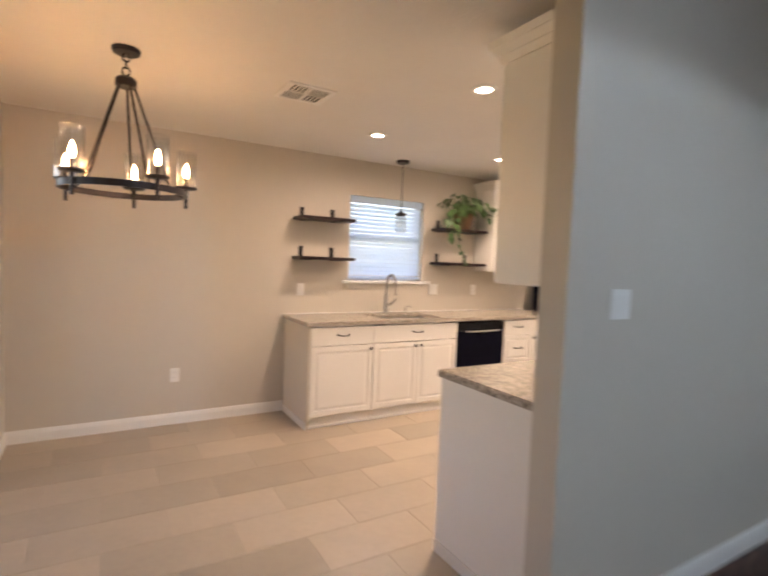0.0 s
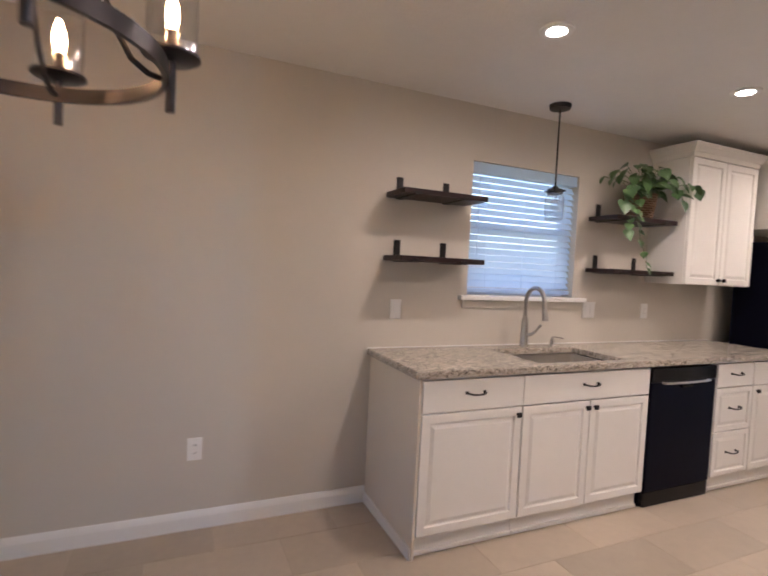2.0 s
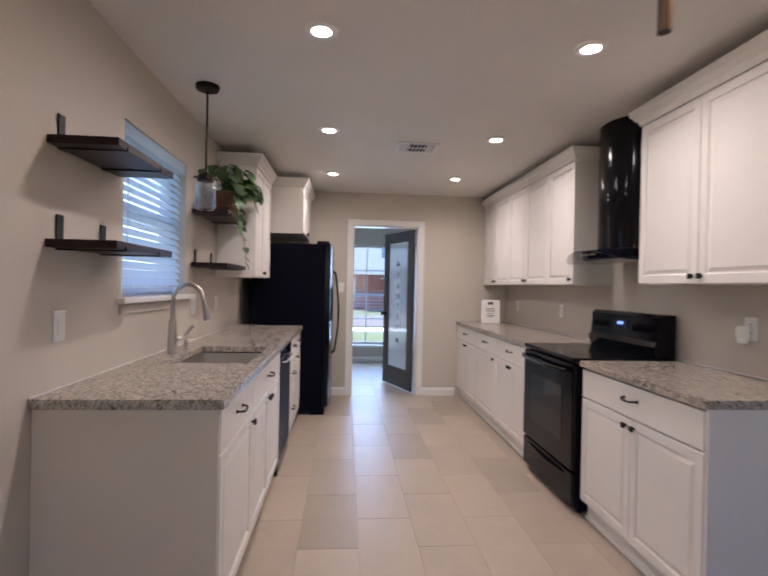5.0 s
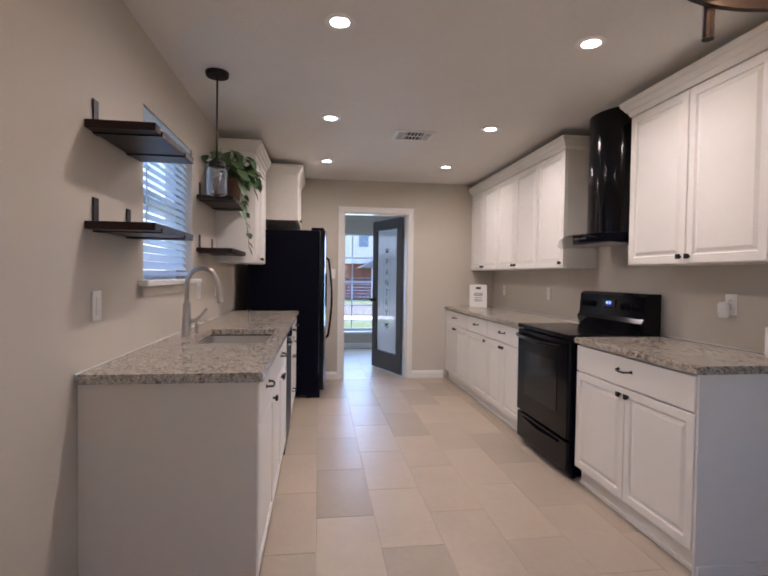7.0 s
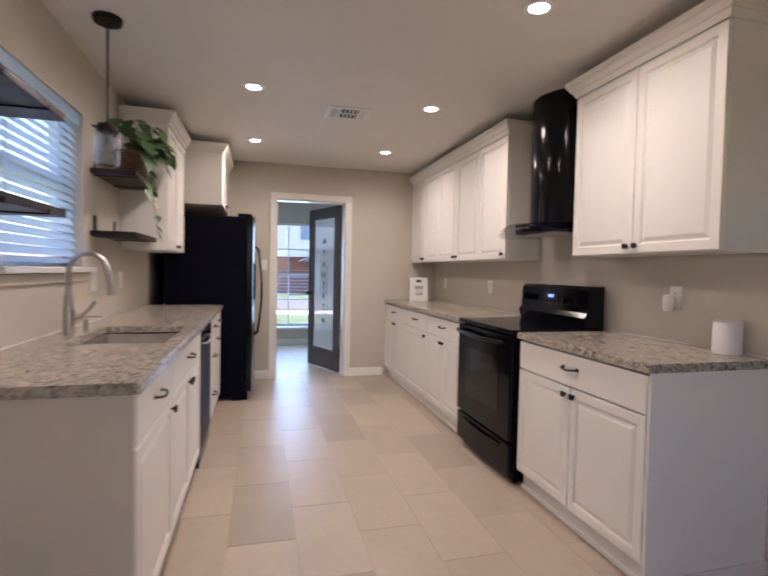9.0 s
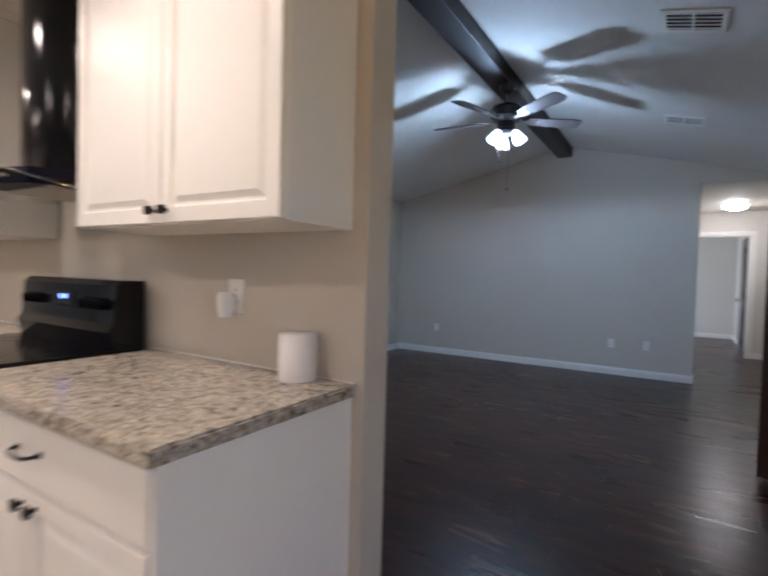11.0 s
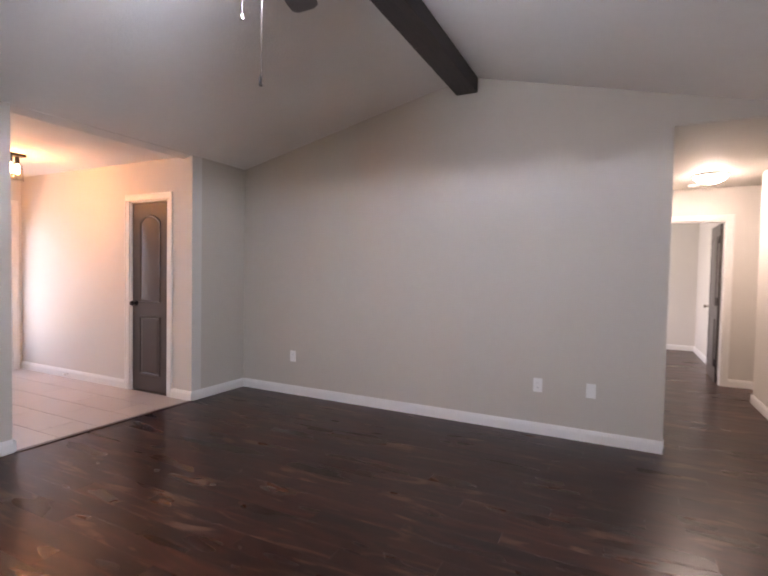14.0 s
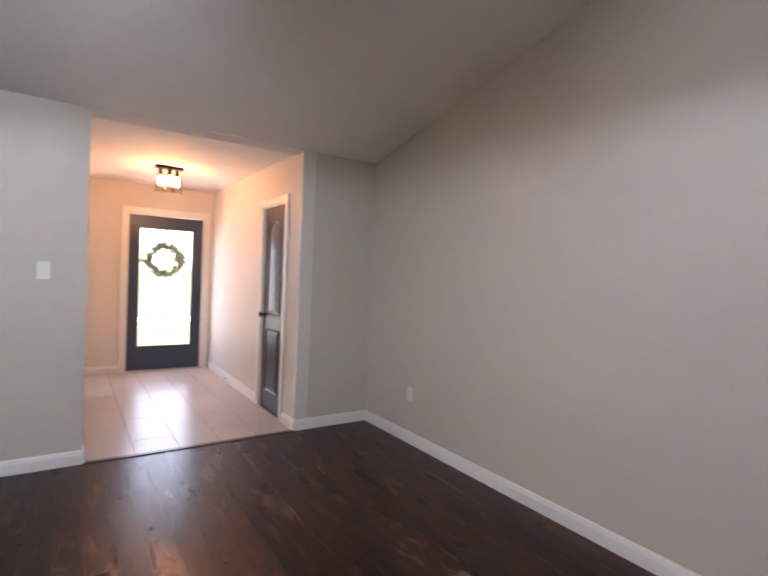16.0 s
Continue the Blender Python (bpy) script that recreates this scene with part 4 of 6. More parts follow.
def stove():
    w = 0.765
    ob = thing("electric_range", "black freestanding electric range with a glass cooktop", "stove", (3.178, 1.865, 0), 180)
    part("body", box(fresh(), 0.0, w, 0.03, 0.62, 0.02, 0.895, 0.004), M_APPL_SIDE, ob)
    part("cooktop", box(fresh(), -0.004, w + 0.004, -0.012, 0.62, 0.897, 0.925, 0.006), M_APPL, ob, "black ceramic glass cooktop")
    for bx, by, br in ((0.20, 0.16, 0.10), (0.56, 0.16, 0.08), (0.20, 0.42, 0.075), (0.56, 0.42, 0.10)):
        part("burner_ring", lathe(fresh(), [(br - 0.003, 0.9251), (br, 0.9251), (br, 0.9256), (br - 0.003, 0.9256)], 32, (bx, by), True), M_OVENGLASS, ob)
    door = part("oven_door", box(fresh(), 0.004, w - 0.004, -0.012, 0.028, 0.26, 0.885, 0.008), M_APPL, ob)
    part("oven_window", box(fresh(), 0.14, w - 0.14, -0.0145, -0.0125, 0.40, 0.735, 0.0008), M_OVENGLASS, door, "dark tinted oven window")
    pts = [(0.05, -0.012, 0.84), (0.05, -0.04, 0.845), (0.10, -0.052, 0.842), (w / 2, -0.058, 0.832), (w - 0.10, -0.052, 0.842), (w - 0.05, -0.04, 0.845), (w - 0.05, -0.012, 0.84)]
    part("handle", tube(fresh(), pts, 0.012, 10), M_APPL, door, "black bowed oven handle", True)
    dr = part("storage_drawer", box(fresh(), 0.004, w - 0.004, -0.008, 0.028, 0.05, 0.245, 0.008), M_APPL, ob)
    part("drawer_lip", tube(fresh(), [(0.12, -0.012, 0.215), (w / 2, -0.022, 0.205), (w - 0.12, -0.012, 0.215)], 0.008, 8), M_APPL, dr, "", True)
    bm = extrude_outline(fresh(), [(0.50, 0.926), (0.48, 0.99), (0.50, 1.02), (0.51, 1.165), (0.535, 1.185), (0.62, 1.185), (0.62, 0.926)], w - 0.004, "x")
    bmesh.ops.translate(bm, vec=(0.002, 0, 0), verts=bm.verts)
    guard = part("backguard", bm, M_APPL, ob, "tall black control panel")
    for kx in (0.09, 0.17, 0.565, 0.625, 0.685):
        bm = cyl(fresh(), (kx, 0.506, 1.095), (kx, 0.478, 1.092), 0.024, 0.020, 16)
        box(bm, kx - 0.004, kx + 0.004, 0.468, 0.482, 1.075, 1.112, 0.002)
        part("control_knob", bm, M_APPL, guard)
    part("display", box(fresh(), w / 2 - 0.075, w / 2 + 0.075, 0.500, 0.5035, 1.06, 1.135), M_OVENGLASS, guard)
    for k in range(4):
        dx = w / 2 - 0.026 + 0.014 * k + (0.004 if k > 1 else 0)
        part("clock_digit", box(fresh(), dx, dx + 0.009, 0.4985, 0.4998, 1.102, 1.120), M_CLOCK, guard, "glowing blue clock digit")
    for k in range(3):
        part("button", box(fresh(), w / 2 - 0.06 + 0.045 * k, w / 2 - 0.03 + 0.045 * k, 0.498, 0.4998, 1.068, 1.080), M_APPL_SIDE, guard)
    for fx in (0.04, w - 0.04):
        for fy in (0.06, 0.58):
            part("foot", cyl(fresh(), (fx, fy, 0), (fx, fy, 0.021), 0.016, seg=10), M_APPL_SIDE, ob)


stove()


def range_hood():
    ob = thing("range_hood", "black chimney range hood with a curved glass canopy", "range hood", (2.80, KY0 + 0.002, 1.53))
    r = [(-0.225, 0.0)] + [(0.225 * math.sin(radians(a)) if abs(a) < 90 else math.copysign(0.225, a), 0.11 + 0.17 * math.cos(radians(a))) for a in range(-90, 91, 15)] + [(0.225, 0.0)]
    bm = extrude_outline(fresh(), r, KZ - 1.53 - 0.075, "z")
    bmesh.ops.translate(bm, vec=(0, 0, 0.073), verts=bm.verts)
    part("chimney", bm, M_APPL, ob, "tall rounded black chimney", True)
    bm = extrude_outline(fresh(), [(-0.23, 0.0), (-0.23, 0.20), (-0.16, 0.34), (0, 0.385), (0.16, 0.34), (0.23, 0.20), (0.23, 0.0)], 0.060, "z")
    bmesh.ops.translate(bm, vec=(0, 0, 0.004), verts=bm.verts)
    bodyp = part("hood_body", bm, M_APPL_SIDE, ob)
    part("filter", box(fresh(), -0.19, 0.19, 0.03, 0.28, -0.004, 0.003), M_STEEL, ob, "grey metal grease filter")
    for k in range(5):
        part("button", cyl(fresh(), (-0.06 + 0.03 * k, 0.374 - 0.002 * abs(k - 2) * 3, 0.034), (-0.06 + 0.03 * k, 0.388, 0.034), 0.006, seg=10), M_STEEL, bodyp)
    bm = fresh()
    n, half, top = 16, 0.385, []
    for k in range(n + 1):
        t = -1 + 2 * k / n
        x, z = half * t, 0.068 - 0.075 * t * t
        yf = 0.30 + 0.14 * math.sqrt(max(0.0, 1 - t * t))
        top.append([(x, 0.002, z), (x, yf, z - 0.01)])
    va = [[bm.verts.new(p) for p in row] for row in top]
    vb = [[bm.verts.new((p[0], p[1], p[2] - 0.006)) for p in row] for row in top]
    for k in range(n):
        bm.faces.new((va[k][0], va[k][1], va[k + 1][1], va[k + 1][0]))
        bm.faces.new((vb[k][0], vb[k + 1][0], vb[k + 1][1], vb[k][1]))
        for j in (0, 1):
            bm.faces.new((va[k][j], va[k + 1][j], vb[k + 1][j], vb[k][j]))
    for k in (0, n):
        bm.faces.new((va[k][0], va[k][1], vb[k][1], vb[k][0]))
    part("glass_canopy", bm, M_HOODGLASS, ob, "curved tinted glass canopy", True)


range_hood()


def floating_shelf(label, x0, x1, z, brackets):
    d = 0.245
    ob = thing("floating_shelf", label, "shelf", (x0, KY1 - 0.002, z), group="dark floating shelves")
    bm = box(fresh(), 0, x1 - x0, -d, 0, 0, 0.030, 0.003)
    part("board", bm, M_SHELF, ob)
    for bx in brackets:
        b = fresh()
        box(b, bx - x0 - 0.021, bx - x0 + 0.021, -0.006, -0.0005, 0.0302, 0.125, 0.001)
        part("bracket", b, M_BLACK, ob, "black flat iron bracket")
        c = box(fresh(), bx - x0 - 0.021, bx - x0 + 0.021, -d - 0.005, -0.0005, -0.0055, -0.0005, 0.001)
        box(c, bx - x0 - 0.021, bx - x0 + 0.021, -d - 0.006, -d - 0.001, -0.0055, 0.014, 0.001)
        part("bracket_arm", c, M_BLACK, ob, "black flat iron bracket")


floating_shelf("dark stained wooden shelf on black brackets, empty", 1.492, 2.035, 1.805, (1.575, 1.89))
floating_shelf("dark stained wooden shelf on black brackets, empty", 1.492, 2.035, 1.437, (1.575, 1.89))
floating_shelf("dark stained wooden shelf holding a trailing plant", 3.085, 3.690, 1.800, (3.17, 3.57))
floating_shelf("dark stained wooden shelf under the plant", 3.085, 3.690, 1.432, (3.17, 3.57))


def leaf_mesh():
    bm = fresh()
    ys = (0.0, 0.10, 0.30, 0.55, 0.80, 1.0, 1.14)
    ws = (0.10, 0.40, 0.50, 0.45, 0.30, 0.13, 0.012)
    rows = []
    for y, w in zip(ys, ws):
        dip = -0.16 * (y - 0.2) ** 2
        lobe = -0.07 if y < 0.05 else 0.0
        rows.append([bm.verts.new(p) for p in ((-w, y + lobe, dip + 0.16 * w), (-w * 0.5, y, dip + 0.05 * w), (0, y + (0.05 if y < 0.05 else 0), dip - 0.02), (w * 0.5, y, dip + 0.05 * w), (w, y + lobe, dip + 0.16 * w))])
    for A, B in zip(rows, rows[1:]):
        for k in range(4):
            bm.faces.new((A[k], A[k + 1], B[k + 1], B[k]))
    return finish("leaf", bm, M_LEAF, True)


def pothos():
    rnd = random.Random(7)
    P = Vector((3.41, 4.135, 1.831))
    basket = thing("basket", "woven brown wicker basket on a dark shelf", "basket", P, group="")
    for k in range(11):
        z = 0.008 + 0.0155 * k
        r = 0.082 + 0.026 * k / 10
        pts = [((r + 0.003 * math.sin(j * math.pi)) * math.cos(j * math.tau / 28), (r + 0.003 * (1 if (j + k) % 2 else -1)) * math.sin(j * math.tau / 28), z) for j in range(28)]
        part("wicker_strand", tube(fresh(), pts, 0.0085, 6, True), M_WICKER, basket)
    bm = fresh()
    lathe(bm, [(0.0, 0.002), (0.078, 0.002), (0.098, 0.165), (0.0, 0.165)], 24)
    part("soil", bm, M_SOIL, basket)
    plant = thing("pothos_plant", "trailing green pothos plant with heart-shaped leaves", "plant", P + Vector((0, 0, 0.166)))
    me = leaf_mesh()
    def leaf(p, direction, size, droop):
        ob = new("leaf", me)
        ob.parent = plant
        d = Vector(direction).normalized()
        side = d.cross(Vector((0, 0, 1)))
        side = side.normalized() if side.length > 0.1 else Vector((1, 0, 0))
        d = (d + Vector((0, 0, -droop))).normalized()
        up = side.cross(d).normalized()
        m = Matrix((side, d, up)).transposed().to_4x4()
        ob.matrix_local = Matrix.Translation(p) @ m @ Matrix.Rotation(rnd.uniform(-0.6, 0.6), 4, "Y") @ Matrix.Diagonal((size, size, size, 1))
    stems = fresh()
    # crown of leaves over the rim
    for k in range(66):
        a = rnd.uniform(0, math.tau)
        if math.sin(a) > 0.5:
            a = -a
        reach, hgt = rnd.uniform(0.04, 0.23), rnd.uniform(0.05, 0.23)
        end = Vector((reach * math.cos(a) * 1.35, max(-0.22, min(0.12, reach * math.sin(a))), hgt * (1.15 - reach * 2.5)))
        tube(stems, [(0.02 * math.cos(a), 0.02 * math.sin(a), -0.01), end * 0.5 + Vector((0, 0, 0.03)), end], 0.0022, 5)
        leaf(end, (math.cos(a), math.sin(a) * 0.8 - 0.25, rnd.uniform(-0.2, 0.5)), rnd.uniform(0.052, 0.085), rnd.uniform(0.4, 1.7))
    # trailing vines
    def vine(pts, n, s=(0.065, 0.10)):
        pts = [Vector(p) for p in pts]
        fine = []
        for i in range(len(pts) - 1):
            for j in range(4):
                fine.append(pts[i].lerp(pts[i + 1], j / 4) + Vector((rnd.uniform(-1, 1), 0.4 * rnd.uniform(-1, 1), rnd.uniform(-1, 1))) * 0.006)
        fine.append(pts[-1])
        tube(stems, fine, 0.0026, 5)
        for k in range(n):
            q = fine[int((k + 0.5) / n * (len(fine) - 1))]
            leaf(q, (rnd.choice((-1, 1)) * rnd.uniform(0.3, 1), -0.7, rnd.uniform(-0.4, 0.3)), rnd.uniform(*s), rnd.uniform(0.3, 1.2))
        leaf(fine[-1], (rnd.uniform(-0.3, 0.3), -0.5, -0.4), s[1], 0.8)
    vine([(0.05, -0.05, 0.02), (0.18, -0.13, 0.07), (0.29, -0.16, 0.09), (0.36, -0.17, 0.06)], 5, (0.055, 0.085))
    vine([(0.06, -0.06, 0.02), (0.12, -0.15, 0.05), (0.18, -0.17, 0.03), (0.21, -0.17, -0.03)], 4, (0.065, 0.085))
    vine([(-0.03, -0.06, 0.03), (-0.18, -0.13, 0.06), (-0.29, -0.14, 0.0), (-0.33, -0.14, -0.08)], 8)
    vine([(-0.05, -0.06, 0.0), (-0.20, -0.15, 0.02), (-0.27, -0.15, -0.10), (-0.26, -0.15, -0.20), (-0.29, -0.15, -0.27)], 7, (0.05, 0.075))
    vine([(-0.02, -0.08, 0.0), (-0.16, -0.16, 0.02), (-0.22, -0.16, -0.10), (-0.20, -0.15, -0.21)], 6, (0.045, 0.07))
    vine([(-0.08, -0.08, 0.0), (-0.18, -0.17, 0.0), (-0.20, -0.16, -0.20), (-0.18, -0.17, -0.34), (-0.13, -0.18, -0.44), (-0.11, -0.18, -0.52)], 7, (0.035, 0.055))
    part("stem", stems, M_VINE, plant, "thin green stems")


pothos()


def window_north():
    ob = thing("window_1", "white double-hung kitchen window behind half-open blinds", "window", (2.53, KY1 + 0.10, 1.245), kind="structure")
    w, h = 0.445, 0.855
    def fr(name, x0, x1, y0, y1, z0, z1, m=M_ALU, b=0.003, lab=""):
        return part(name, box(fresh(), x0, x1, y0, y1, z0, z1, b), m, ob, lab)
    fr("window_frame", -w, -w + 0.045, 0, 0.05, 0, h)
    fr("window_frame", w - 0.045, w, 0, 0.05, 0, h)
    fr("window_frame", -w + 0.046, w - 0.046, 0, 0.05, 0, 0.05)
    fr("window_frame", -w + 0.046, w - 0.046, 0, 0.05, h - 0.045, h)
    fr("meeting_rail", -w + 0.046, w - 0.046, -0.004, 0.046, h * 0.49, h * 0.49 + 0.045)
    for z0, z1 in ((0.052, h * 0.49 - 0.002), (h * 0.49 + 0.047, h - 0.047)):
        g = fr("pane", -w + 0.047, w - 0.047, 0.022, 0.026, z0, z1, M_GLASS, 0)
        g.visible_shadow = False
    st = structure("window_sill", box(fresh(), 2.02, 3.075, KY1 - 0.045, KY1 + 0.098, 1.215, 1.2435, 0.006), M_TRIM, "white painted window stool", "window sill")
    box_bm = box(fresh(), 2.05, 3.045, KY1 - 0.014, KY1 - 0.001, 1.165, 1.213, 0.003)
    structure("trim", box_bm, M_WALL, "painted apron under the window stool", "window trim")
    blind = thing("window_blind", "white two-inch horizontal blind, slats half open", "blind", (2.53, KY1 + 0.045, 1.245))
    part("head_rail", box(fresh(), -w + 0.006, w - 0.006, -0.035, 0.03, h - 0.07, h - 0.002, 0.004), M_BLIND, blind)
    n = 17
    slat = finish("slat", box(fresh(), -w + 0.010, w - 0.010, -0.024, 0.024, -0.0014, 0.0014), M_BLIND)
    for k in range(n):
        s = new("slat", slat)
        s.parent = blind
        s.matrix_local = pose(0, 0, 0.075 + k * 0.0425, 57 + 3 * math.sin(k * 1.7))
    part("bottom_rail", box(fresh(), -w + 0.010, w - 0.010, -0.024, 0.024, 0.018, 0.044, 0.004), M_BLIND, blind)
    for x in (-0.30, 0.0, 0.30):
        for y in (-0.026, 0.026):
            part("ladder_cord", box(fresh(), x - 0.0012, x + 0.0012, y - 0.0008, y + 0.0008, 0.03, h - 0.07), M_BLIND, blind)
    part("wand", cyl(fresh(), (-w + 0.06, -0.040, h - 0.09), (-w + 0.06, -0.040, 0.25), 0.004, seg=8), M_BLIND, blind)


window_north()


def glass_jar_pendant():
    x, y = 2.525, 4.03
    ob = thing("pendant_light", "black pendant light with a clear ribbed glass jar, unlit", "pendant light", (x, y, 1.735))
    top = KZ - 1.735
    part("canopy", lathe(fresh(), [(0.0, top - 0.028), (0.062, top - 0.026), (0.066, top - 0.012), (0.066, top - 0.001), (0.0, top - 0.001)], 28), M_BLACK, ob, smooth=True)
    part("rod", cyl(fresh(), (0, 0, 0.215), (0, 0, top - 0.028), 0.0055, seg=10), M_BLACK, ob)
    part("socket_cap", lathe(fresh(), [(0.0, 0.215), (0.018, 0.215), (0.024, 0.200), (0.046, 0.197), (0.048, 0.168), (0.0, 0.168)], 24), M_BLACK, ob, "black metal jar lid", True)
    for k in range(4):
        a = k * math.pi / 2 + 0.5
        part("thumb_screw", cyl(fresh(), (0.046 * math.cos(a), 0.046 * math.sin(a), 0.185), (0.066 * math.cos(a), 0.066 * math.sin(a), 0.185), 0.006, seg=8), M_BLACK, ob)
    prof = [(0.042, 0.170), (0.055, 0.150), (0.058, 0.13), (0.057, 0.02), (0.048, 0.004), (0.0, 0.0)]
    part("glass_jar", lathe(fresh(), prof[:-1] + [(0.012, 0.0), (0.012, 0.003), (0.046, 0.007), (0.054, 0.022), (0.055, 0.13), (0.052, 0.148), (0.039, 0.168)], 24, closed=True), M_JAR, ob, "clear glass jar shade", True).visible_shadow = False
    part("bulb", lathe(fresh(), [(0.0, 0.06), (0.018, 0.068), (0.026, 0.09), (0.020, 0.115), (0.012, 0.14), (0.011, 0.167)], 16), M_JAR, ob, "unlit clear bulb", True)


glass_jar_pendant()


def wall_plate(kind, loc, normal, label=""):
    """A cover plate; local y points into the room."""
    rz = {"-y": 180, "+y": 0, "-x": 90, "+x": -90}[normal]
    names = {"outlet": ("power_outlet", "white duplex power outlet on the wall", "outlet"), "switch": ("light_switch", "white rocker light switch on the wall", "switch"),
             "double": ("light_switch", "white double light switch on the wall", "switch")}[kind]
    ob = thing(names[0], label or names[1], names[2], loc, rz, group="wall plates")
    w = 0.058 if kind == "double" else 0.036
    part("cover_plate", box(fresh(), -w, w, 0.001, 0.007, -0.058, 0.058, 0.003), M_PLASTIC, ob)
    if kind == "outlet":
        for z in (-0.020, 0.020):
            s = part("socket", cyl(fresh(), (0, 0.0072, z), (0, 0.0095, z), 0.016, seg=16), M_PLASTIC, ob)
            for x in (-0.006, 0.006):
                part("slot", box(fresh(), x - 0.0012, x + 0.0012, 0.0096, 0.0100, z - 0.004, z + 0.006), M_INK, s)
    else:
        for x in ((-0.023, 0.023) if kind == "double" else (0.0,)):
            part("rocker", box(fresh(), x - 0.016, x + 0.016, 0.0072, 0.0110, -0.033, 0.033, 0.002), M_PLASTIC, ob)
    return ob


wall_plate("outlet", (0.49, KY1, 0.418), "-y")
wall_plate("switch", (1.585, KY1, 1.150), "-y")
wall_plate("double", (3.14, KY1, 1.158), "-y")
wall_plate("outlet", (3.72, KY1, 1.155), "-y")
wall_plate("outlet", (1.92, KY0, 1.150), "+y")
wall_plate("outlet", (3.98, KY0, 1.130), "+y")
wall_plate("outlet", (5.10, KY0, 1.130), "+y")
wall_plate("switch", (KX1, 3.27, 1.30), "-x")
wall_plate("outlet", (3.84, LY0, 0.409), "+y")
wall_plate("outlet", (1.32, LY0, 0.409), "+y")
wall_plate("switch", (0.913, LY0, 0.411), "+y", "white cable cover plate low on the wall")
wall_plate("switch", (LX1, -2.00, 1.325), "-x")
wall_plate("outlet", (LX1, -1.64, 0.40), "-x")
wall_plate("double", (1.69, LY1, 1.31), "-y")
wall_plate("outlet", (LX0, -2.62, 0.40), "+x")

# plug-in freshener, speaker and framed card on the counters
ob = thing("air_freshener", "white plug-in air freshener in the outlet", "air freshener", (1.925, KY0 + 0.0105, 1.13))
part("body", lathe(fresh(), [(0.0, -0.05), (0.022, -0.05), (0.030, -0.02), (0.030, 0.02), (0.022, 0.032), (0.0, 0.034)], 18, (0, 0.031)), M_PLASTIC, ob, smooth=True)
ob = thing("smart_speaker", "white cylindrical speaker on the granite counter", "speaker", (1.583, 1.278, 0.9165))
part("shell", lathe(fresh(), [(0.0, 0.0), (0.053, 0.0), (0.057, 0.006), (0.057, 0.136), (0.053, 0.143), (0.0, 0.144)], 32), mat("matt_white_shell", (0.74, 0.72, 0.71), 0.55, var=0.01), ob, smooth=True)
part("top_ring", lathe(fresh(), [(0.042, 0.1445), (0.049, 0.1445), (0.049, 0.1465), (0.042, 0.1465)], 32, closed=True), M_PLASTIC, ob)
ob = thing("framed_card", "white framed card with printed lines leaning by the wall", "sign", (5.12, 1.535, 0.9165), 82)
lean = Matrix.Rotation(radians(7), 4, "X")
bm = box(fresh(), -0.105, 0.105, 0.0, 0.018, 0.001, 0.275, 0.004)
bmesh.ops.transform(bm, matrix=lean, verts=bm.verts)
part("frame", bm, M_PLASTIC, ob)
for k, (z, w) in enumerate(((0.22, 0.03), (0.17, 0.05), (0.155, 0.05), (0.14, 0.05), (0.115, 0.04), (0.09, 0.05), (0.075, 0.035))):
    bm = box(fresh(), -w, w, 0.0185, 0.0192, z, z + (0.028 if k == 0 else 0.006))
    bmesh.ops.transform(bm, matrix=lean, verts=bm.verts)
    part("printed_line", bm, M_INK, ob, "dark printed line")


def downlight(x, y):
    ob = thing("recessed_light", "round recessed ceiling light, switched on", "ceiling light", (x, y, KZ - 0.012), group="recessed kitchen lights")
    part("trim_ring", lathe(fresh(), [(0.0445, 0.0035), (0.054, 0.002), (0.072, 0.004), (0.074, 0.0115), (0.0445, 0.0115)], 32, closed=True), M_PLASTIC, ob, "white trim ring", True)
    part("diffuser", lathe(fresh(), [(0.0, 0.004), (0.044, 0.004), (0.044, 0.010), (0.0, 0.010)], 32), M_LED, ob, "glowing white diffuser")


for px, py in DOWNLIGHTS:
    downlight(px, py)


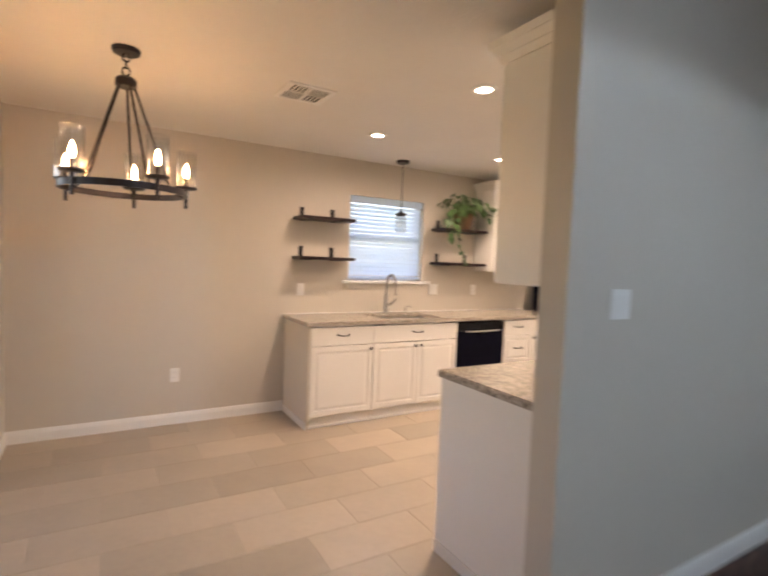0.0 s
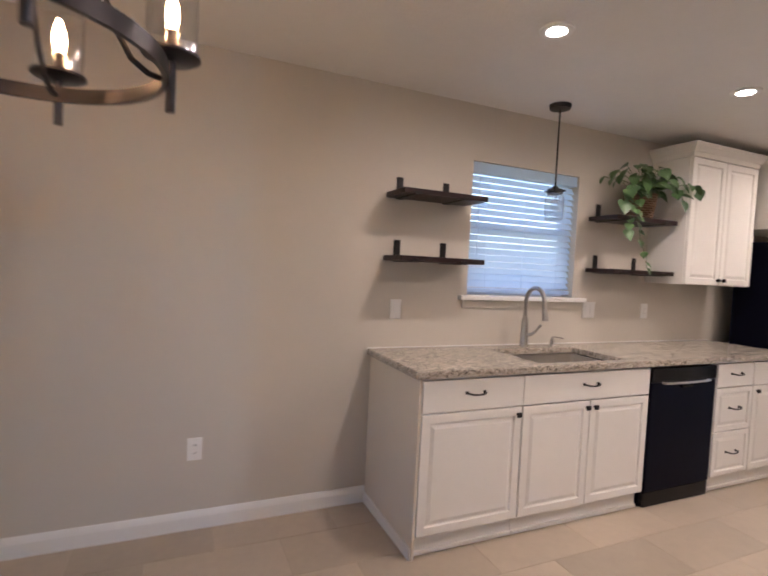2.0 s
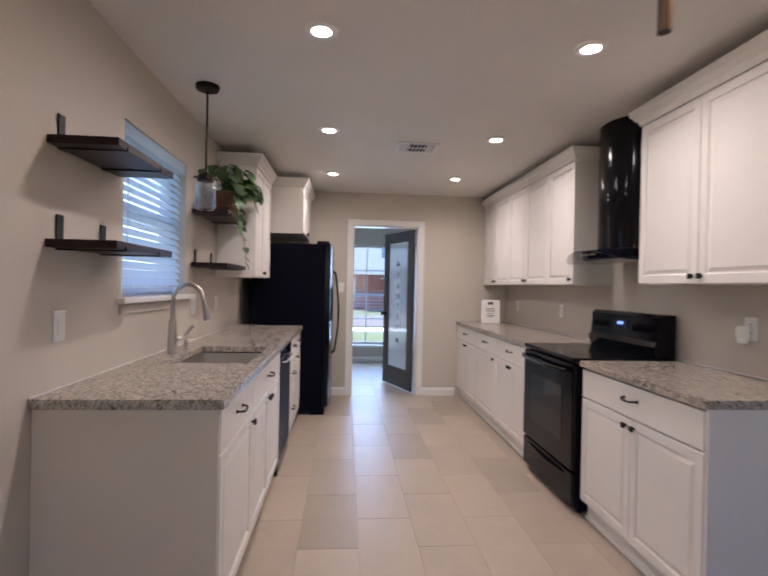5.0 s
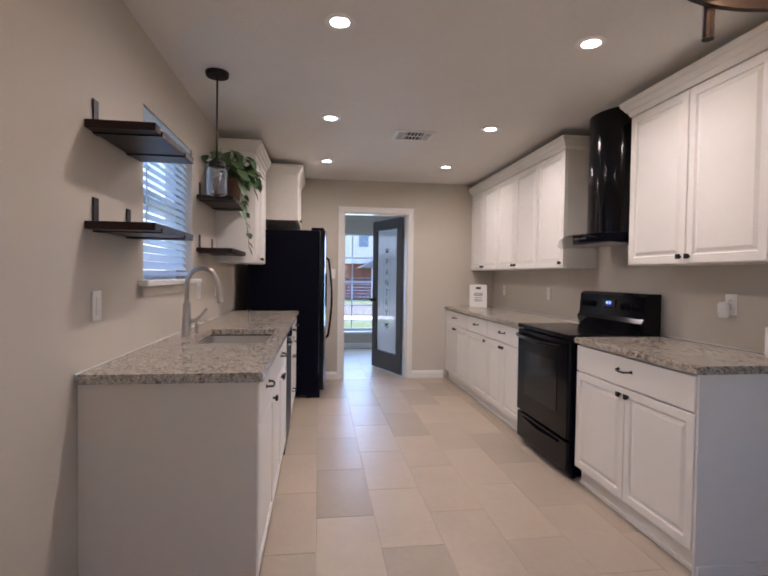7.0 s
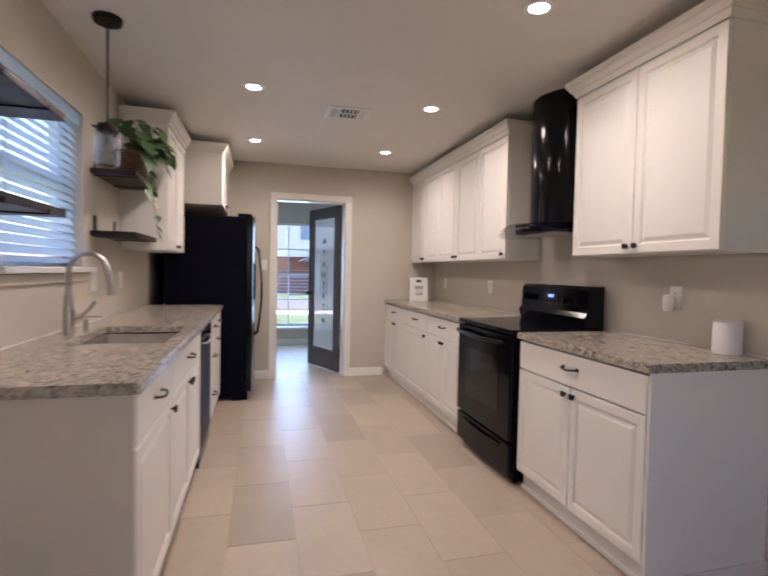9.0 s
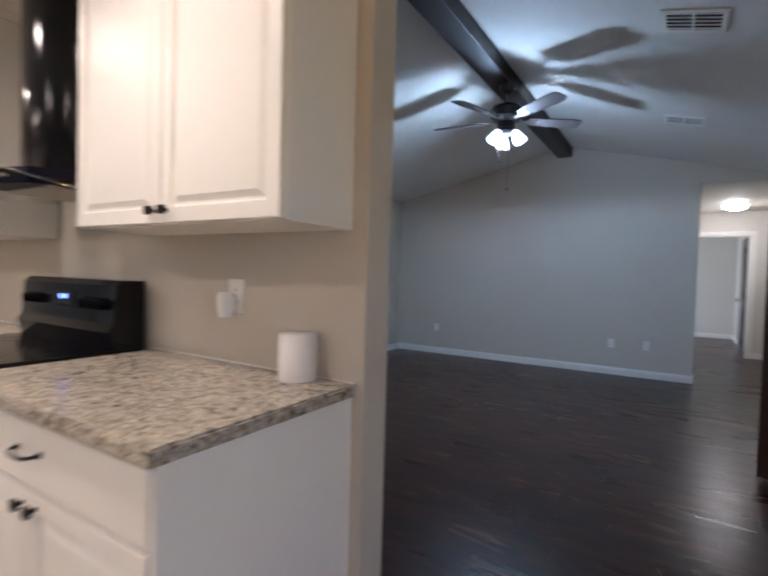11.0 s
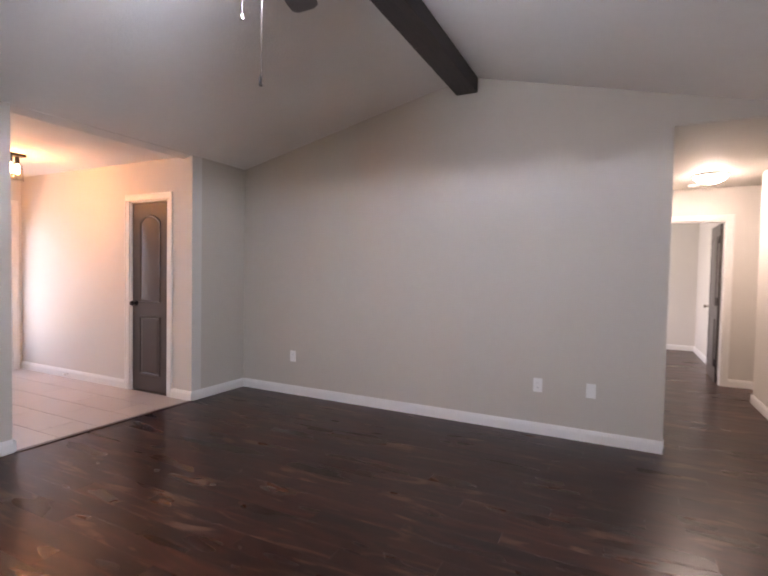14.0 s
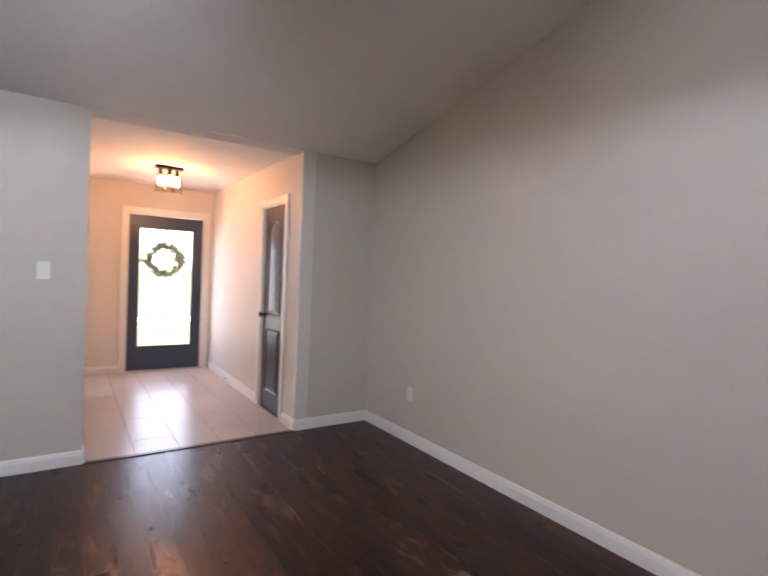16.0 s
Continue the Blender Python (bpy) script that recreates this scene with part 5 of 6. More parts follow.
def ceiling_vent(label, m, w, d, cells):
    """A register; local z up into the ceiling. cells: (x0, x1, y0, y1, along)."""
    ob = thing("ceiling_vent", label, "ceiling vent")
    ob.matrix_world = m
    bm = fresh()
    box(bm, -w, w, -d, -d + 0.028, -0.010, -0.001, 0.003)
    box(bm, -w, w, d - 0.028, d, -0.010, -0.001, 0.003)
    box(bm, -w, -w + 0.028, -d + 0.0285, d - 0.0285, -0.010, -0.001, 0.003)
    box(bm, w - 0.028, w, -d + 0.0285, d - 0.0285, -0.010, -0.001, 0.003)
    part("frame", bm, M_PLASTIC, ob)
    # flat sheet, no duct behind it; the depth's shade is its colour
    part("backing", box(fresh(), -w + 0.02, w - 0.02, -d + 0.02, d - 0.02, -0.003, -0.0015), M_DUCT_SHADE, ob, "dark sheet painted as the duct's shade")
    for x0, x1, y0, y1, along in cells:
        n = 5
        for k in range(n):
            b = fresh()
            if along == "x":
                yy = y0 + (y1 - y0) * (k + 0.5) / n
                box(b, x0, x1, yy - 0.0032, yy + 0.0032, -0.0085, -0.0035)
            else:
                xx = x0 + (x1 - x0) * (k + 0.5) / n
                box(b, xx - 0.0032, xx + 0.0032, y0, y1, -0.0085, -0.0035)
            part("slat", b, M_PLASTIC, ob)
    for x0, x1, y0, y1, along in cells:
        part("divider", box(fresh(), x0 - 0.007, x0 + 0.004, y0, y1, -0.0095, -0.003), M_PLASTIC, ob)
        part("divider", box(fresh(), x0 + 0.005, x1, y1 - 0.004, y1 + 0.007, -0.0092, -0.003), M_PLASTIC, ob)
    return ob


c6 = [(x0, x1, y0, y1, "x" if y1 - y0 > 0.1 else "y") for x0, x1 in ((-0.110, -0.006), (0.006, 0.110)) for y0, y1 in ((-0.140, -0.082), (-0.074, 0.074), (0.082, 0.140))]
c4 = [(-0.125, -0.003, -0.125, -0.003, "y"), (0.003, 0.125, -0.125, -0.003, "x"), (-0.125, -0.003, 0.003, 0.125, "x"), (0.003, 0.125, 0.003, 0.125, "y")]
ceiling_vent("white four-way ceiling air register over the dining area", Matrix.Translation((1.03, 2.80, KZ)), 0.148, 0.148, c4)
ceiling_vent("white ceiling air register in the kitchen", Matrix.Translation((3.53, 2.67, KZ)), 0.135, 0.165, c6)
slope = math.atan(rise)
for vx, vy, lab in ((0.62, -2.81, "white air register on the sloped ceiling"), (0.60, -0.86, "white air register on the sloped ceiling nearer the kitchen")):
    zz = RIDGE - rise * abs(vx - RIDGE_X)
    ceiling_vent(lab, Matrix.Translation((vx, vy, zz)) @ Matrix.Rotation(-slope, 4, "Y"), 0.165, 0.135, [(-0.14, -0.003, -0.11, 0.11, "x"), (0.003, 0.14, -0.11, 0.11, "x")])


def chandelier():
    ob = thing("chandelier", "dark bronze ring chandelier with five lit glass cylinders", "chandelier", (CH_X, CH_Y, 1.66))
    z = lambda h: h - 1.66
    part("canopy", lathe(fresh(), [(0.0, z(2.425)), (0.060, z(2.427)), (0.066, z(2.437)), (0.066, z(KZ - 0.001)), (0.0, z(KZ - 0.001))], 28), M_BRONZE, ob, smooth=True)
    for k, zz in enumerate((2.408, 2.374, 2.340)):
        a = k * math.pi / 2
        pts = [(0.017 * math.cos(t) * math.cos(a), 0.017 * math.cos(t) * math.sin(a), z(zz) + 0.021 * math.sin(t)) for t in [j * math.tau / 16 for j in range(16)]]
        part("chain_link", tube(fresh(), pts, 0.004, 8, True), M_BRONZE, ob, smooth=True)
    part("hub", lathe(fresh(), [(0.0, z(2.262)), (0.045, z(2.262)), (0.050, z(2.267)), (0.050, z(2.297)), (0.042, z(2.307)), (0.0, z(2.325))], 24), M_BRONZE, ob, smooth=True)
    R = 0.285
    prof = [(R - 0.005, z(1.735)), (R + 0.005, z(1.735)), (R + 0.005, z(1.767)), (R - 0.005, z(1.767))]
    part("ring", lathe(fresh(), prof, 64, closed=True), M_BRONZE, ob, smooth=True)
    for k in range(5):
        a = radians(-64.5 + 72 * k)
        c, s = math.cos(a), math.sin(a)
        P = lambda r, h, c=c, s=s: (r * c, r * s, z(h))
        part("arm", tube(fresh(), [P(0.035, 2.278), P(0.10, 2.10), P(0.17, 1.905), P(0.195, 1.828), P(0.225, 1.775), P(0.255, 1.754), P(R - 0.006, 1.750)], 0.0062, 8), M_BRONZE, ob, smooth=True)
        cx, cy = 0.296 * c, 0.296 * s
        part("post", cyl(fresh(), (cx, cy, z(1.686)), (cx, cy, z(1.795)), 0.0095, seg=12), M_BRONZE, ob)
        part("cup", lathe(fresh(), [(0.0, z(1.787)), (0.046, z(1.789)), (0.056, z(1.795)), (0.056, z(1.801)), (0.0, z(1.801))], 24, (cx, cy)), M_BRONZE, ob, "shallow bronze cup", True)
        part("candle_sleeve", cyl(fresh(), (cx, cy, z(1.8015)), (cx, cy, z(1.850)), 0.011, seg=12), M_BRONZE, ob)
        sh = part("shade", lathe(fresh(), [(0.0475, z(1.8015)), (0.0495, z(1.8015)), (0.0495, z(1.990)), (0.0475, z(1.990))], 28, (cx, cy), True), M_JAR, ob, "clear glass cylinder shade", True)
        sh.visible_shadow = False
        part("bulb", lathe(fresh(), [(0.0, z(1.851)), (0.008, z(1.853)), (0.0135, z(1.874)), (0.0115, z(1.897)), (0.004, z(1.922)), (0.0, z(1.928))], 14, (cx, cy)), M_BULB, ob, "glowing flame-shaped bulb", True)


chandelier()


# ---- doors and windows ----
def door_knob(parent, x, z, y0, y1, material=None):
    """A round knob on both faces of a leaf that is y0..y1 thick."""
    material = material or M_BLACK
    for y, s in ((y0, -1), (y1, 1)):
        bm = fresh()
        prof = [(0.0, 0.0), (0.030, 0.0), (0.030, 0.005), (0.012, 0.010), (0.011, 0.030), (0.022, 0.038), (0.027, 0.050), (0.022, 0.062), (0.0, 0.066)]
        lathe(bm, prof, 18)
        bmesh.ops.transform(bm, matrix=Matrix.Translation((x, y + 0.0005 * s, z)) @ Matrix.Rotation(radians(-90 * s), 4, "X"), verts=bm.verts)
        part("door_knob", bm, material, parent, "dark round door knob", True)


def hinges(parent, x, y, zs):
    for z in zs:
        bm = cyl(fresh(), (x, y, z - 0.045), (x, y, z + 0.045), 0.007, seg=10)
        box(bm, x - 0.004, x + 0.030, y + 0.002, y + 0.005, z - 0.045, z + 0.045)
        part("hinge", bm, M_HINGE, parent, "black butt hinge")


def text_mesh(name, body, size, material, parent, m):
    cu = bpy.data.curves.new("lettering", "FONT")
    cu.body, cu.size, cu.extrude, cu.align_x, cu.align_y = body, size, 0.0004, "CENTER", "CENTER"
    tmp = bpy.data.objects.new("lettering", cu)
    scene.collection.objects.link(tmp)
    bpy.context.view_layer.update()
    me = bpy.data.meshes.new_from_object(tmp.evaluated_get(bpy.context.evaluated_depsgraph_get()))
    bpy.data.objects.remove(tmp)
    me.materials.clear()
    me.materials.append(material)
    ob = new(name, me)
    ob.parent = parent
    ob.matrix_local = m
    return ob


def pantry_door():
    """Leaf along local +x from the hinge, y across its thickness."""
    w, h, t = 0.765, 2.025, 0.035
    ob = thing("door_1", "charcoal pantry door with a frosted glass panel, standing open", "door", (KX1 + T + 0.012, 2.362, 0.012), 22, kind="structure")
    s, bot, top = 0.115, 0.24, 0.13
    for name, x0, x1, z0, z1 in (("stile", 0, s, 0, h), ("stile", w - s, w, 0, h), ("rail", s + 0.0005, w - s - 0.0005, 0, bot), ("rail", s + 0.0005, w - s - 0.0005, h - top, h)):
        part(name, box(fresh(), x0, x1, 0, t, z0, z1, 0.003), M_GREYDOOR, ob)
    for nm, x0, x1, z0, z1 in (("bead", s, s + 0.012, bot, h - top), ("bead", w - s - 0.012, w - s, bot, h - top), ("bead", s + 0.0125, w - s - 0.0125, bot, bot + 0.012), ("bead", s + 0.0125, w - s - 0.0125, h - top - 0.012, h - top)):
        part(nm, box(fresh(), x0 + 0.0002, x1 - 0.0002, 0.006, t - 0.006, z0 + 0.0005, z1 - 0.0005, 0.002), M_GREYDOOR, ob)
    glass = part("pane", box(fresh(), s + 0.013, w - s - 0.013, 0.015, 0.020, bot + 0.013, h - top - 0.013), M_FROST, ob, "lightly frosted glass panel")
    cx = w / 2
    for k, ch in enumerate("PANTRY"):
        text_mesh("letter", ch, 0.125, M_INK, glass, Matrix.Translation((cx, 0.0225, 1.45 - k * 0.136)) @ pose(0, 0, 0, 90, 0, 180))
    for s1, zc in ((1, 1.58), (-1, 0.63)):
        bm = fresh()
        for a in (-0.8, 0, 0.8):
            pts = [(cx + 0.075 * math.sin(a) * q, 0.0225, zc + s1 * 0.075 * math.cos(a) * q) for q in (0, 0.5, 1)]
            tube(bm, pts, [0.002, 0.006, 0.002], 6)
        tube(bm, [(cx - 0.075, 0.0225, zc - s1 * 0.01), (cx - 0.03, 0.0225, zc + s1 * 0.012), (cx, 0.0225, zc), (cx + 0.03, 0.0225, zc + s1 * 0.012), (cx + 0.075, 0.0225, zc - s1 * 0.01)], 0.003, 6)
        part("ornament", bm, M_INK, glass, "dark leaf ornament on the glass")
    for x in (cx - 0.085, cx + 0.085):
        part("border_line", box(fresh(), x - 0.0012, x + 0.0012, 0.0215, 0.0222, 0.69, 1.53), M_INK, glass)
    door_knob(ob, w - 0.06, 0.94, 0, t)
    hinges(ob, -0.006, t / 2, (0.25, 1.02, 1.80))


pantry_door()


def french_door():
    w, h, t = 0.765, 2.03, 0.035
    ob = thing("door_2", "dark mahogany french door with fifteen glass panes, standing open", "french door", (-0.572, -1.185, 0.012), -22.2, kind="structure")
    s, bot, top, mun = 0.105, 0.215, 0.115, 0.026
    for name, x0, x1, z0, z1 in (("stile", 0, s, 0, h), ("stile", w - s, w, 0, h), ("rail", s + 0.0005, w - s - 0.0005, 0, bot), ("rail", s + 0.0005, w - s - 0.0005, h - top, h)):
        part(name, box(fresh(), x0, x1, -t / 2, t / 2, z0, z1, 0.003), M_FRENCH, ob)
    pw, ph = (w - 2 * s - 2 * mun) / 3, (h - bot - top - 4 * mun) / 5
    for i in range(2):
        x = s + (i + 1) * pw + i * mun
        part("muntin", box(fresh(), x, x + mun, -0.012, 0.012, bot + 0.0005, h - top - 0.0005, 0.004), M_FRENCH, ob)
    for j in range(4):
        z = bot + (j + 1) * ph + j * mun
        part("muntin", box(fresh(), s + 0.0005, w - s - 0.0005, -0.0135, 0.0135, z, z + mun, 0.004), M_FRENCH, ob)
    for i in range(3):
        for j in range(5):
            x, z = s + i * (pw + mun), bot + j * (ph + mun)
            part("pane", box(fresh(), x - 0.002, x + pw + 0.002, -0.002, 0.002, z - 0.002, z + ph + 0.002), M_GLASS, ob).visible_shadow = False
    door_knob(ob, w - 0.05, 0.93, -t / 2, t / 2, M_BRONZE)
    hinges(ob, -0.004, 0, (0.25, 1.0, 1.80))


french_door()


def arched(x0, x1, z0, z1, rise_top, n=16):
    pts = [(x0, z0), (x1, z0)]
    for k in range(n + 1):
        t = k / n
        x = x1 + (x0 - x1) * t
        pts.append((x, z1 - rise_top * abs(2 * t - 1) ** 2.2))
    return pts


def panel_moulding(bm, pts, y, out):
    """A raised bead round an outline and a shallow raised field within it; y: door face, out: -1 or 1."""
    xs, zs = [p[0] for p in pts], [p[1] for p in pts]
    cx, cz = (min(xs) + max(xs)) / 2, (min(zs) + max(zs)) / 2
    hw, hh = (max(xs) - min(xs)) / 2, (max(zs) - min(zs)) / 2
    def shrink(d):
        return [(cx + (p[0] - cx) * (1 - d / hw), cz + (p[1] - cz) * (1 - d / hh)) for p in pts]
    loops = [(pts, 0.0), (shrink(0.005), 0.010), (shrink(0.014), 0.009), (shrink(0.024), 0.0008), (shrink(0.050), 0.007)]
    rings = [[bm.verts.new((p[0], y + out * d, p[1])) for p in lp] for lp, d in loops]
    n = len(pts)
    for A, B in zip(rings, rings[1:]):
        for k in range(n):
            bm.faces.new((A[k], A[(k + 1) % n], B[(k + 1) % n], B[k]))
    bm.faces.new(rings[-1])


def two_panel_door(name, label, loc, rz, w, h, knob_x, hinge_x, material, faces=(-1,), metal=None):
    t = 0.035
    ob = thing(name, label, "door", loc, rz, kind="structure")
    part("leaf", box(fresh(), 0, w, 0.0045, t - 0.0045, 0, h, 0.002), material, ob)
    for f in faces:
        y = 0.0045 if f < 0 else t - 0.0045
        s = 0.115
        for z0, z1, arch in ((0.17, 0.80, 0.0), (0.95, h - 0.13, 0.075)):
            pts = arched(s, w - s, z0, z1, arch) if arch else [(s, z0), (w - s, z0), (w - s, z1), (s, z1)]
            bm = fresh()
            panel_moulding(bm, pts, y + 0.0003 * f, f)
            part("panel", bm, material, ob, smooth=bool(arch))
    door_knob(ob, knob_x, 0.93, 0.0045, t - 0.0045, metal)
    hinges(ob, hinge_x, -0.003 if -1 in faces else t + 0.003, (0.25, 1.02, 1.80))
    return ob


two_panel_door("door_3", "dark taupe two-panel closet door with an arched top, closed", (5.446, EY0 - 0.012, 0.010), 180, 0.552, 1.998, 0.055, 0.554, M_DOOR, (-1,))
two_panel_door("door_4", "dark grey bedroom door standing wide open", (-0.395, HY0 - T - 0.015, 0.010), -91, 0.735, 2.0, 0.675, -0.004, M_DOOR, (1,), M_NICKEL)
two_panel_door("door_5", "white painted two-panel hall door, closed", (HX0 - 0.048, -5.076, 0.010), -90, 0.688, 2.025, 0.635, -0.004, M_TRIM, (1,), M_NICKEL)


def front_door():
    w, h, t = 0.905, 2.03, 0.045
    ob = thing("door_6", "navy front door with a full glass panel", "front door", (EX1 + 0.035, -2.772, 0.012), -90, kind="structure")
    x0, x1, z0, z1 = 0.115, w - 0.115, 0.30, h - 0.155
    for name, a, b, c, d in (("stile", 0, x0, 0, h), ("stile", x1, w, 0, h), ("rail", x0 + 0.0005, x1 - 0.0005, 0, z0), ("rail", x0 + 0.0005, x1 - 0.0005, z1, h)):
        part(name, box(fresh(), a, b, 0, t, c, d, 0.003), M_NAVY, ob)
    for nm, a, b, c, d in (("bead", x0 - 0.004, x0 + 0.018, z0, z1), ("bead", x1 - 0.018, x1 + 0.004, z0, z1), ("bead", x0 + 0.0185, x1 - 0.0185, z0 - 0.004, z0 + 0.018), ("bead", x0 + 0.0185, x1 - 0.0185, z1 - 0.018, z1 + 0.004)):
        part(nm, box(fresh(), a, b, -0.006, -0.0003, c, d, 0.003), M_NAVY, ob)
    part("pane", box(fresh(), x0 + 0.0005, x1 - 0.0005, 0.018, 0.026, z0 + 0.0005, z1 - 0.0005), M_GLASS, ob, "clear full-height glass").visible_shadow = False
    part("threshold", box(fresh(), 0, w, -0.03, t, -0.011, -0.001, 0.002), M_STEEL, ob, "metal threshold")


front_door()


def wreath():
    rnd = random.Random(3)
    ob = thing("wreath", "round dry leafy wreath hung outside the glass door", "wreath", (EX1 + 0.085, -3.22, 1.47))
    bm = tube(fresh(), [(0.02 * math.sin(3 * a), 0.18 * math.cos(a), 0.18 * math.sin(a)) for a in [k * math.tau / 36 for k in range(36)]], 0.011, 8, True)
    part("twig_ring", bm, M_WREATH, ob, "twisted twig ring")
    sprig = fresh()
    for k in range(6):
        a = -1.3 + k * 0.5
        p = Vector((0.3 * math.sin(k), 0, 0)) * 0
        vs = [sprig.verts.new(v) for v in ((0, 0, 0), (0.25, 0.5, 0.1), (0, 1, 0), (-0.25, 0.5, 0.1))]
        sprig.faces.new(vs)
        bmesh.ops.transform(sprig, matrix=Matrix.Rotation(a, 4, "Z") @ Matrix.Translation((0, 0.05, 0.02 * k)), verts=vs)
    me = finish("sprig", sprig, M_WREATH)
    for k in range(430):
        a = rnd.uniform(0, math.tau)
        r = rnd.gauss(0.185, 0.024)
        wild = 1.7 if abs(math.sin(a)) < 0.35 and rnd.random() < 0.35 else 1.0
        o = new("sprig", me)
        o.parent = ob
        o.matrix_local = Matrix.Translation((rnd.uniform(-0.02, 0.03), r * wild ** 0.3 * math.cos(a), r * math.sin(a))) @ Euler((rnd.uniform(0, 6), rnd.uniform(0, 6), rnd.uniform(0, 6))).to_matrix().to_4x4() @ Matrix.Diagonal((0.022 * wild, 0.046 * wild, 0.04 * wild, 1))
    part("hanger", box(fresh(), -0.004, 0.0, -0.01, 0.01, 0.15, 0.45), M_BLACK, ob, "thin over-door hanger")


wreath()


def tall_window(ob, w, h, cols, rows, rail=True):
    """A sash window in local x 0..w, z 0..h, y outwards, with muntins."""
    f = 0.042
    def fr(name, x0, x1, y0, y1, z0, z1, b=0.003):
        return part(name, box(fresh(), x0, x1, y0, y1, z0, z1, b), M_ALU, ob)
    fr("window_frame", 0.001, f, 0.088, 0.148, 0.001, h - 0.001)
    fr("window_frame", w - f, w - 0.001, 0.088, 0.148, 0.001, h - 0.001)
    fr("window_frame", f + 0.0005, w - f - 0.0005, 0.088, 0.148, 0.001, f)
    fr("window_frame", f + 0.0005, w - f - 0.0005, 0.088, 0.148, h - f, h - 0.001)
    mid = h * 0.5
    fr("meeting_rail", f + 0.0005, w - f - 0.0005, 0.093, 0.143, mid - 0.02, mid + 0.02)
    for i in range(1, cols):
        x = f + (w - 2 * f) * i / cols
        fr("muntin", x - 0.009, x + 0.009, 0.110, 0.128, f, mid - 0.021)
        fr("muntin", x - 0.009, x + 0.009, 0.110, 0.128, mid + 0.021, h - f)
    for half in (0, 1):
        z0, z1 = (f, mid - 0.02) if half == 0 else (mid + 0.02, h - f)
        for j in range(1, rows):
            z = z0 + (z1 - z0) * j / rows
            fr("muntin", f, w - f, 0.1115, 0.1265, z - 0.009, z + 0.009)
        g = part("pane", box(fresh(), f + 0.001, w - f - 0.001, 0.117, 0.121, z0 + 0.001, z1 - 0.001), M_GLASS, ob)
        g.visible_shadow = False


for i, (a, b, hole) in enumerate(BAY):
    m, length = bay_frame(a, b)
    ob = thing(f"window_{i + 3}", "tall white-framed bay window beside whitewashed brick", "window", kind="structure")
    ob.matrix_world = m @ Matrix.Translation((hole[0], 0, 0.62))
    tall_window(ob, hole[1] - hole[0], 1.45, 1 if i != 1 else 2, 2)
    bm = box(fresh(), hole[0] - 0.06, hole[1] + 0.06, -0.055, -0.001, 0.582, 0.6185, 0.007)
    box(bm, hole[0] - 0.03, hole[1] + 0.03, -0.030, -0.001, 0.520, 0.5815, 0.012)
    bmesh.ops.transform(bm, matrix=m, verts=bm.verts)
    structure("window_sill", bm, M_TRIM, "white moulded window stool", "window sill")
ob = thing("window_2", "tall gridded window of the back room", "window", (BX1, 3.28, 0.30), -90, kind="structure")
tall_window(ob, 1.26, 1.74, 3, 2)
structure("window_sill", box(fresh(), BX1 - 0.06, BX1 - 0.001, 1.95, 3.35, 0.26, 0.2985, 0.007), M_TRIM, "white moulded window stool", "window sill")
blind2 = thing("window_blind", "white blind stacked over the lower part of the window", "blind", (BX1 - 0.03, 2.65, 0.30))
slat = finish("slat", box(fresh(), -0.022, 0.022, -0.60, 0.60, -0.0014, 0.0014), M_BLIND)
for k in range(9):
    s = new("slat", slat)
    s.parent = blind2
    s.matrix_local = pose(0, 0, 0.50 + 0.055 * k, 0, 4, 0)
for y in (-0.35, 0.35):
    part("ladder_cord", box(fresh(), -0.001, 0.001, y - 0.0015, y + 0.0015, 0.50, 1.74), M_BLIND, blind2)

# brick pier outside the bay window
m, length = bay_frame(*BAY[0][:2])
pier = thing("brick_pier", "whitewashed brick pier outside the bay window", "brick pier", kind="structure")
pier.matrix_world = m @ Matrix.Translation((0.0, 0.16, -0.2))
part("mortar", box(fresh(), -0.02, BAY[0][2][0] + 0.035, 0.0, 0.20, 0, 2.6), M_GROUT, pier)
bk = finish("brick", box(fresh(), -0.095, 0.095, -0.045, 0.045, -0.0285, 0.0285, 0.004), M_PALEBRICK)
for k in range(36):
    o = new("brick", bk)
    o.parent = pier
    o.matrix_local = pose(0.135 - (0.03 if k % 2 else 0.0), 0.045 + (0.012 if k % 2 else 0), 0.04 + 0.072 * k)

# ---- living room ----
structure("ceiling_beam", box(fresh(), 1.895, 2.085, LY0 + 0.002, LY1 - 0.002, 2.897, RIDGE + 0.05, 0.006), M_BEAM, "dark stained wooden ridge beam", "beam")


